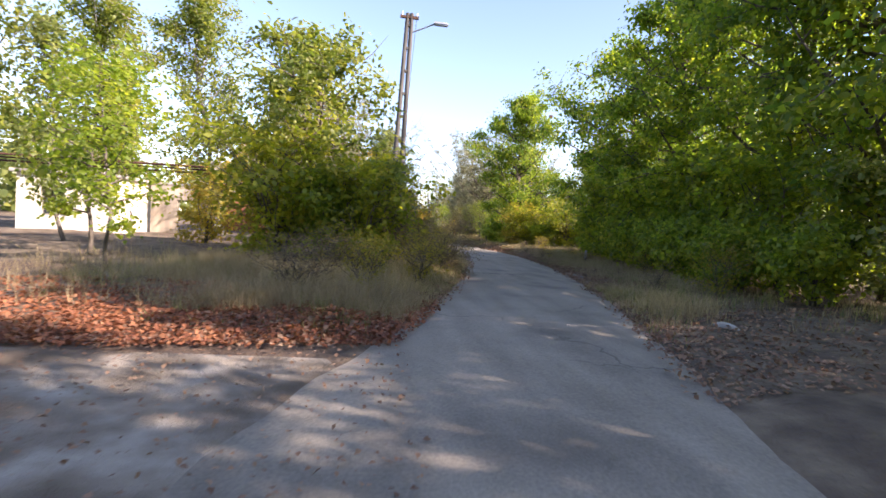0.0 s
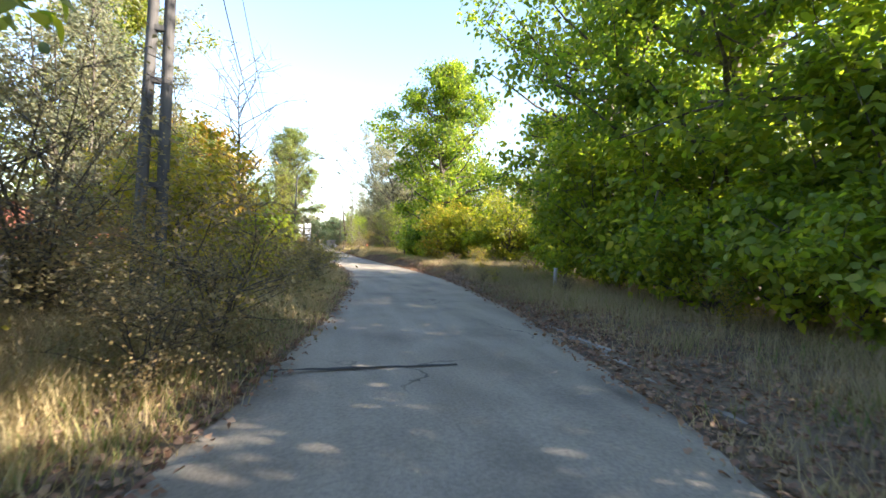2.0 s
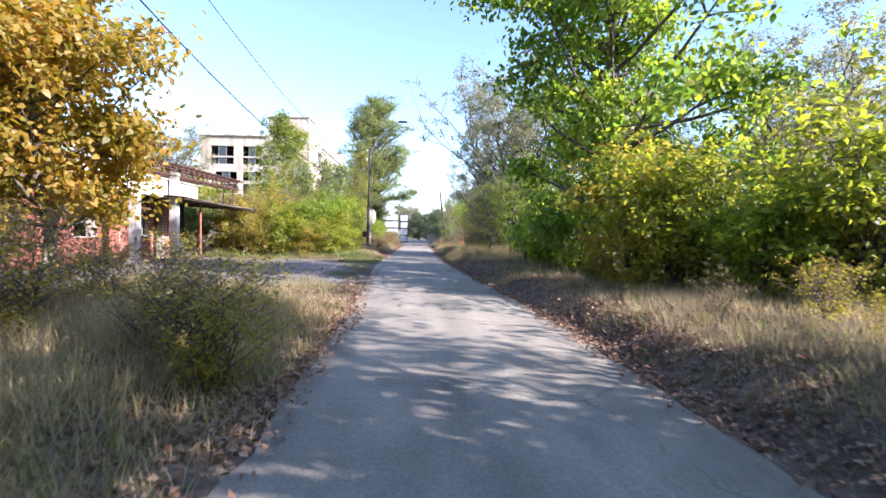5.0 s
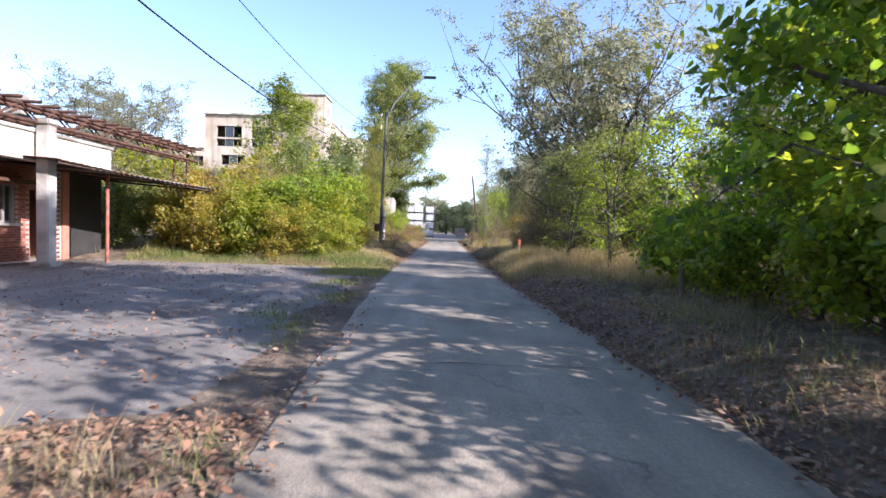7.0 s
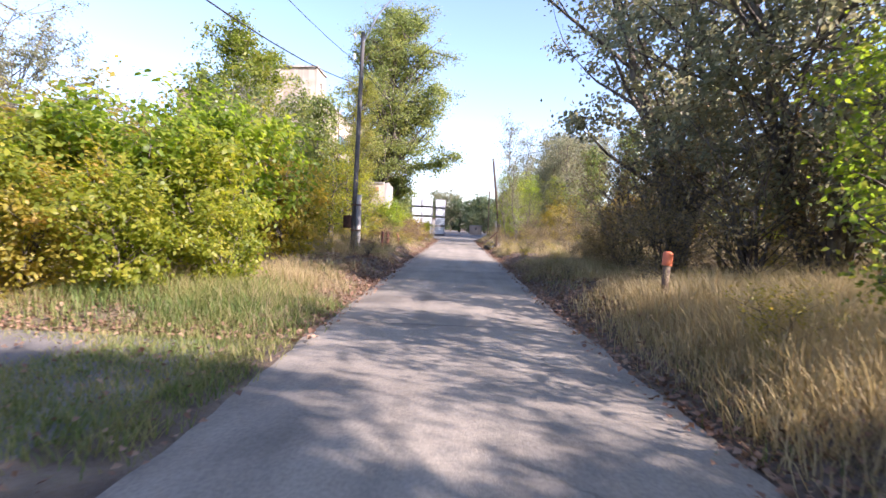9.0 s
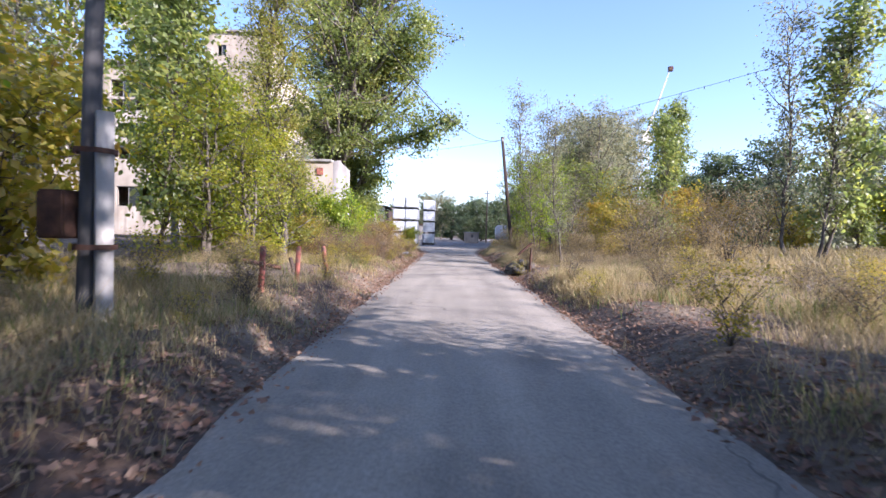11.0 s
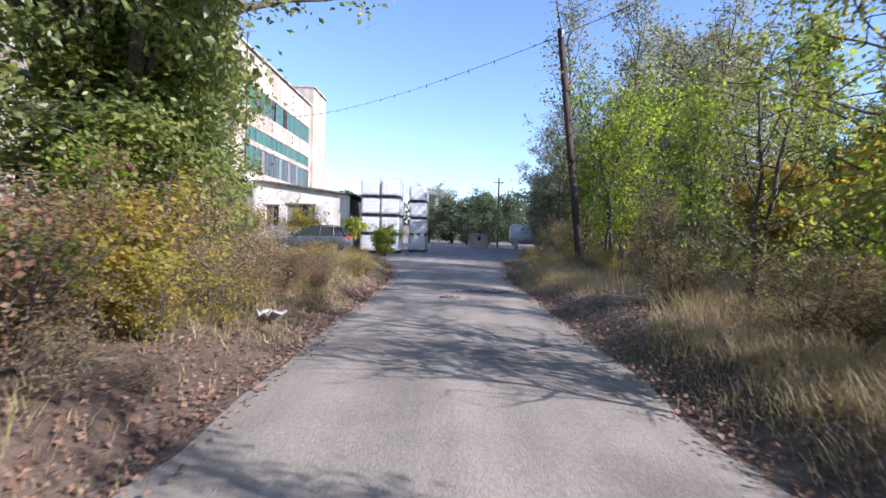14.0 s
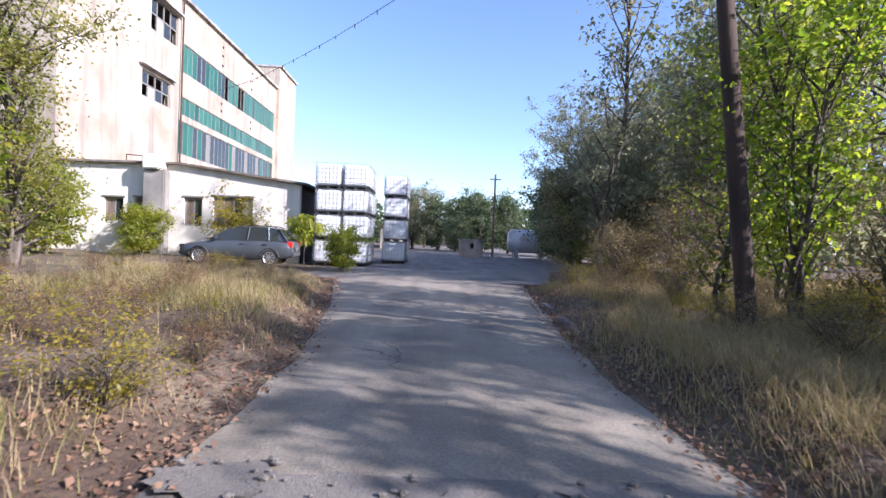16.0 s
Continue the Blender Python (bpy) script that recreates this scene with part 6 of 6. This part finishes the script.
lump_ob.matrix_basis = pose(-0.12, 7.0, 0.1, 0, 0, -50) @ Matrix.Diagonal((0.55, 0.4, 0.6, 1))
tagged(lump_ob, "broken white plaster lump on the verge", "rubbish")
boulder = bmesh.new()
bmesh.ops.create_icosphere(boulder, subdivisions=3, radius=0.5)
for v in boulder.verts:
    v.co = Vector((v.co.x * 1.2, v.co.y, v.co.z * 0.7)) * (1 + 0.3 * noise.noise(v.co * 2.0))
b_ob = part("boulder", boulder, "concrete")
b_ob.matrix_basis = pose(2.75, 81.2, 0.08) @ Matrix.Diagonal((0.55, 0.55, 0.55, 1))
tagged(b_ob, "grey rubble boulder in the verge grass", "stone")
kerb = empty("kerb", pose(0, 0, 0), "half-buried mossy concrete kerb along the bend", "kerb")
tagged(kerb, kind="structure")
for k in range(9):
    y = 8.6 + k * 1.02
    x = 0.15 + (y - 8.6) * 0.155
    part("kerb_stone", block(x - 0.06, y, -0.15, x + 0.06, y + 0.98, 0.012 + 0.02 * math.sin(k * 2.0), 0.015), "grey_plaster", kerb).rotation_euler = (0, 0, 0)
for k in range(6):
    y = 93.2 + k * 1.02
    part("kerb_stone", block(2.0 + 0.06 * k, y, -0.1, 2.16 + 0.06 * k, y + 0.96, 0.02 + 0.02 * math.sin(k * 3.0), 0.02), "grey_plaster", kerb)
# cracks and joints across the road
cr = random.Random(9)
def crack(y0, x0, x1, wob, width, label="dark open crack across the road"):
    pts, drift = [], 0.0
    n = max(6, int(abs(x1 - x0) * 8))
    for k in range(n + 1):
        drift = drift * 0.75 + cr.uniform(-wob, wob) * 0.6
        pts.append((x0 + (x1 - x0) * k / n, y0 + drift, 0.0))
    bm = bmesh.new()
    a = [bm.verts.new((x, y - width * cr.uniform(0.4, 1), 0.034)) for x, y, _ in pts]
    b = [bm.verts.new((x, y + width * cr.uniform(0.4, 1), 0.034)) for x, y, _ in pts]
    for k in range(n):
        bm.faces.new([a[k], a[k + 1], b[k + 1], b[k]])
    ob = part("road_crack", bm, "dark")
    return tagged(ob, label, "crack", kind="structure")


for y, x0, x1, w, d in ((15.3, -2.6, -0.8, 0.02, 0.05), (20.8, -1.2, 1.6, 0.03, 0.012), (41.9, -0.8, 2.0, 0.04, 0.012), (62.3, -1.4, 1.5, 0.04, 0.012), (55.0, -1.3, 1.4, 0.05, 0.012)):
    crack(y, x0, x1, w, d)


ys = np.arange(89.78, 90.72, 0.1)
slab("patch", -1.5 + 0.05 * np.sin(ys * 17), 1.52 + 0.06 * np.sin(ys * 23), ys, "yard", "dark asphalt patch across the concrete road", top=0.006, thick=0.03, rough=0.12)


def pothole(x, y, rx, ry, seed):
    """A broken hollow in the paving, with loose stones in it."""
    r = random.Random(seed)
    root = empty("pothole", pose(x, y, 0), "broken hollow in the paving with loose stones", "pothole")
    tagged(root, kind="structure")
    bm = bmesh.new()
    n = 22
    ring = []
    for k in range(n):
        t = k * 2 * math.pi / n
        s = r.uniform(0.7, 1.15)
        ring.append(bm.verts.new((rx * s * math.cos(t), ry * s * math.sin(t), 0.034)))
    inner = [bm.verts.new((v.co.x * 0.8, v.co.y * 0.8, 0.031)) for v in ring]
    mid = bm.verts.new((0, 0, 0.03))
    for k in range(n):
        bm.faces.new([ring[k], ring[(k + 1) % n], inner[(k + 1) % n], inner[k]])
        bm.faces.new([inner[k], inner[(k + 1) % n], mid])
    part("hollow", bm, "yard", root)
    for k in range(10):
        b2 = bmesh.new()
        bmesh.ops.create_icosphere(b2, subdivisions=1, radius=r.uniform(0.012, 0.032))
        for v in b2.verts:
            v.co = Vector((v.co.x * 1.2, v.co.y, v.co.z * 0.6)) * r.uniform(0.8, 1.2)
        bmesh.ops.translate(b2, verts=b2.verts, vec=(r.uniform(-rx, rx) * 0.9, r.uniform(-ry, ry) * 0.9, 0.045))
        part("stone", b2, "yard", root)


for n, (x, y, rx, ry) in enumerate(((-0.6, 90.5, 0.5, 0.2), (0.2, 90.35, 0.55, 0.2), (1.0, 90.5, 0.5, 0.18), (-1.3, 90.6, 0.35, 0.25), (0.0, 89.2, 0.22, 0.12))):
    pothole(x, y, rx, ry, n)

# ---- grass, litter and the pieces of walls ----
def blades(name, n, area, material, label, h, w, seed, keep=None, lean=0.85, tuft=12, edge=-0.12):
    """Grass: thin bent blades in tufts, over an area of the verges."""
    rng = np.random.default_rng(seed)
    m = n // tuft
    x, y = rng.uniform(area[0], area[2], m * 3), rng.uniform(area[1], area[3], m * 3)
    ok = paved(x, y) < edge
    if keep is not None:
        ok &= rng.random(len(x)) < keep(x, y)
    x, y = x[ok][:m], y[ok][:m]
    hh = h * (0.55 + 0.6 * (0.5 + 0.5 * smooth_noise(x, y, 0.8, seed))) * np.clip(0.35 + (-paved(x, y)) * 0.5, 0.35, 1)
    x, y, hh = (np.repeat(a, tuft) for a in (x, y, hh))
    k = len(x)
    x, y = x + rng.normal(size=k) * 0.11, y + rng.normal(size=k) * 0.11
    z = ground_z(x, y) - 0.02
    hh = hh * rng.uniform(0.4, 1.15, k)
    a = rng.uniform(0, 6.28, k)
    d = np.stack([np.cos(a), np.sin(a)], 1) * (hh * lean * rng.uniform(0.2, 1.6, k))[:, None]
    s = np.stack([-np.sin(a), np.cos(a)], 1) * (w * rng.uniform(0.6, 1.4, k))[:, None]
    p = np.stack([x, y], 1)
    v = np.stack([np.c_[p - s, z], np.c_[p + s, z], np.c_[p + d * 0.4 + s * 0.7, z + hh * 0.6], np.c_[p + d * 0.4 - s * 0.7, z + hh * 0.6], np.c_[p + d, z + hh]], 1).reshape(-1, 3)
    i = np.arange(k)[:, None] * 5
    ob = arrays(name, v, np.concatenate([i + [0, 1, 2], i + [0, 2, 3], i + [3, 2, 4]]), material)
    return tagged(ob, label, "grass", kind="stuff")


def near_road(far, soft=2.0):
    return lambda x, y: np.clip((far + soft - np.abs(x - road_x(y))) / soft, 0.06, 1)


patchy = lambda x, y: np.clip(0.35 + 1.1 * smooth_noise(x, y, 0.55, 4) + 0.5 * smooth_noise(x, y, 1.7, 2), 0.04, 1) * near_road(7)(x, y)
blades("dry_grass", 120000, (-14, 7, 0.5, 58), "dull_grass", "dull dry grass under the roadside shrubs", 0.5, 0.0034, 21, patchy)
blades("dry_grass", 40000, (0, 6, 14, 50), "dull_grass", "short dull dry grass under the trees", 0.34, 0.0034, 22, patchy)
blades("dry_grass", 26000, (-9, 7, -3, 16), "dull_grass", "tall bleached grass before the shrubs", 0.5, 0.0034, 28, patchy)
blades("dry_grass", 90000, (1.2, 48, 12, 76), "straw", "tall straw-coloured grass on the open verge", 0.42, 0.0034, 23, patchy, edge=-0.35)
blades("dry_grass", 70000, (1.9, 75, 12, 106), "dull_grass", "short dull grass among weeds and litter", 0.34, 0.0034, 41, patchy, edge=-0.4)
blades("dry_grass", 12000, (2.0, 90, 7, 100), "straw", "straw tufts at the foot of the young trees", 0.42, 0.0034, 42, patchy)
blades("dry_grass", 140000, (-12, 56, -1.2, 110), "straw", "straw-coloured grass before the gatehouse", 0.32, 0.0034, 24, patchy, edge=-0.35)
blades("dry_grass", 40000, (-14, 56, 14, 110), "dull_grass", "dull brown grass among the weeds", 0.5, 0.0034, 29, patchy)
blades("dry_grass", 60000, (-7, 8, 0.5, 37), "straw", "straw and olive grass along the bend", 0.5, 0.0045, 38, near_road(5))
blades("dry_grass", 50000, (2.5, 78, 9, 105), "dull_grass", "tall brown dead grass under the young trees", 0.42, 0.0036, 39, patchy, edge=-0.7)
blades("far_grass", 50000, (8, 40, 40, 108), "straw", "dry meadow beyond the verge", 0.75, 0.016, 25, tuft=9)
blades("green_grass", 60000, (-14, 6, 12, 70), "grass", "patches of green grass and weeds", 0.4, 0.0038, 26, patchy)
blades("green_grass", 50000, (-14, 70, 9, 112), "grass", "patches of green grass and weeds", 0.38, 0.0038, 27, patchy)


blades("green_grass", 5000, (-2.9, 42.5, -1.75, 50.5), "grass", "grass strip growing between forecourt and road", 0.32, 0.0048, 30, lambda x, y: np.clip(0.2 + smooth_noise(x, y, 1.3, 3), 0, 1), edge=9)
blades("green_grass", 15000, (-3.6, 51.2, -1.75, 56.5), "grass", "low green grass island beside the road", 0.45, 0.0048, 35, edge=9)
blades("green_grass", 15000, (-11, 53.6, -2.4, 57.5), "grass", "low green and straw grass before the bushes", 0.4, 0.0048, 36, edge=9)
blades("dry_grass", 24000, (2.0, 50, 7, 57), "straw", "tall sunlit straw grass under the saplings", 0.7, 0.0045, 37)


blades("dry_grass", 9000, (-12, 40.5, -1.8, 53.5), "dull_grass", "weeds and straw in the cracks of the forecourt", 0.16, 0.0045, 43, lambda x, y: np.clip(1.6 * smooth_noise(x, y, 0.9, 6) - 0.35, 0, 1), edge=9)
blades("green_grass", 7000, (-9, 44, -1.9, 53.5), "grass", "green weeds breaking through the forecourt", 0.2, 0.0045, 45, lambda x, y: np.clip(1.6 * smooth_noise(x, y, 0.7, 9) - 0.5, 0, 1), edge=9)


blades("green_grass", 24000, (-6.5, 10, 0.3, 34), "grass", "rank green weeds beside the bend", 0.36, 0.0045, 46, near_road(4))
blades("dry_grass", 36000, (1.5, 12, 10, 38), "dull_grass", "dry tangled grass before the bushes", 0.36, 0.0042, 47, near_road(6), edge=-0.5)


def litter(name, n, area, seed, label, size=0.075, edge=1.8, material="litter", inner=0.22):
    """Fallen leaves, thickest in the gutter beside the road."""
    rng = np.random.default_rng(seed)
    x, y = rng.uniform(area[0], area[2], n * 6), rng.uniform(area[1], area[3], n * 6)
    d = -paved(x, y)
    ok = (d > -inner) & (rng.random(len(x)) < np.exp(-np.maximum(d - 0.1, 0) / edge) * np.where(d < 0, 0.25, 1))
    x, y = x[ok][:n], y[ok][:n]
    at = np.c_[x, y, np.maximum(ground_z(x, y), np.where(paved(x, y) > 0, 0.012, -1)) + rng.uniform(0.004, 0.05, len(x))]
    k = len(x)
    u = np.c_[rng.normal(size=(k, 2)), rng.normal(size=k) * 0.35]
    u /= np.linalg.norm(u, axis=1)[:, None]
    w = np.cross(u, np.c_[rng.normal(size=(k, 2)) * 0.35, np.ones(k)])
    w /= np.linalg.norm(w, axis=1)[:, None]
    s = size * rng.uniform(0.5, 1.4, k)[:, None]
    up = np.array([0, 0, 1.0])
    v = np.stack([at, at + u * s * 0.5 + w * s * 0.4 + up * s * 0.15, at + u * s, at + u * s * 0.5 - w * s * 0.4 + up * s * 0.2], 1).reshape(-1, 3)
    i = np.arange(k)[:, None] * 4
    return tagged(arrays(name, v, np.concatenate([i + [0, 1, 2], i + [0, 2, 3]]), material), label, "leaves", kind="stuff")


litter("fallen_leaves", 40000, (-8, 4, 9, 36), 31, "drift of brown fallen leaves beside the bend", 0.06, 1.6)
litter("fallen_leaves", 36000, (-6, 30, 8, 66), 32, "brown fallen leaves along the road edge", 0.06, 1.3)
litter("fallen_leaves", 46000, (-6, 66, 7, 108), 33, "scattered fallen leaves along the road edge", 0.044, 0.7)
litter("fallen_leaves", 26000, (-14, 5.2, -4.2, 9.2), 34, "thick drift of rust-red fallen leaves", 0.06, 2.0, "red_litter")
litter("fallen_leaves", 7000, (-20, 1.4, -4.9, 6.0), 40, "small leaves strewn over the gravel track", 0.04, 3, "litter", 4.0)


litter("fallen_leaves", 5000, (-12.5, 41, -1.5, 53.5), 44, "leaves blown over the forecourt", 0.05, 3, "litter", 9.0)


def far_woods(name, n, xs, ys, h, material, label, seed, size=0.9):
    rng = np.random.default_rng(seed)
    m = 140
    cx, cy = rng.uniform(xs[0], xs[1], m), rng.uniform(ys[0], ys[1], m)
    hh = rng.uniform(0.55, 1.1, m) * h
    k = rng.integers(0, m, n)
    r = rng.random(n) ** 0.5
    zz = rng.random(n)
    a = rng.uniform(0, 6.28, n)
    wide = np.sin(np.pi * np.clip(0.15 + 0.8 * zz, 0, 1)) * 0.33
    at = np.c_[cx[k] + np.cos(a) * r * wide * hh[k], cy[k] + np.sin(a) * r * wide * hh[k], zz * hh[k] + 0.2]
    v, f = leaf_arrays(at, size, rng, 0.2, 0.8)
    return tagged(arrays(name, v, f, material), label, "trees", kind="stuff")


far_woods("far_trees", 26000, (-60, 70), (185, 240), 10, "far_green", "distant belt of trees behind the yard", 41)
far_woods("far_trees", 26000, (38, 75), (-10, 180), 12, "willow", "distant belt of trees beyond the meadow", 42)
far_woods("far_trees", 20000, (-75, -42), (-10, 110), 13, "poplar", "distant belt of trees behind the works", 43)
far_woods("far_trees", 14000, (-50, 60), (-45, -22), 13, "lime", "wood behind the start of the road", 44)


# bricks of the shed's front: the nearest as pieces of their own, the rest joined
brick_mesh = None
wall_parent = [o for o in shed.children if o.name.startswith("wall")][0]
holes = [(2.1, 1.15, 2.9, 2.3), (3.4, 0.02, 4.3, 2.2), (-2.4, 1.1, -1.2, 2.2), (-0.6, 0.0, 0.5, 2.3)]
rest_v, rest_f, made = [], [], 0
L_, H_ = 0.25, 0.075
bm = block(-0.02, -L_ / 2 + 0.006, -H_ / 2 + 0.005, 0.02, L_ / 2 - 0.006, H_ / 2 - 0.005, 0.004)
brick_mesh = bpy.data.meshes.new("brick")
bm.to_mesh(brick_mesh)
bm.free()
brick_mesh.materials.append(M["brick"])
cube = np.array([(x, y, z) for z in (-1, 1) for y in (-1, 1) for x in (-1, 1)]) * [0.02, L_ / 2 - 0.006, H_ / 2 - 0.005]
quads = np.array([(0, 2, 3, 1), (4, 5, 7, 6), (0, 1, 5, 4), (2, 6, 7, 3), (0, 4, 6, 2), (1, 3, 7, 5)])
br = random.Random(3)
for r in range(39):
    z = 0.02 + H_ * (r + 0.5)
    for c in range(-17, 20):
        y = c * L_ + (0.125 if r % 2 else 0)
        if y < -3.9 or y > 4.55 or any(h[0] - 0.1 < y < h[2] + 0.1 and h[1] < z < h[3] for h in holes):
            continue
        if 0.55 < y < 4.5 and 0.5 < z < 2.4 and made < 290:
            ob = new("brick", brick_mesh)
            ob.parent = wall_parent
            ob.location = (-0.05 + br.uniform(-0.003, 0.004), y, z)
            made += 1
        else:
            rest_f.append(quads + 8 * len(rest_v))
            rest_v.append(cube + [-0.05 + br.uniform(-0.003, 0.004), y, z])
tagged(arrays("brickwork", np.concatenate(rest_v), np.concatenate(rest_f), "brick", wall_parent), kind="stuff")
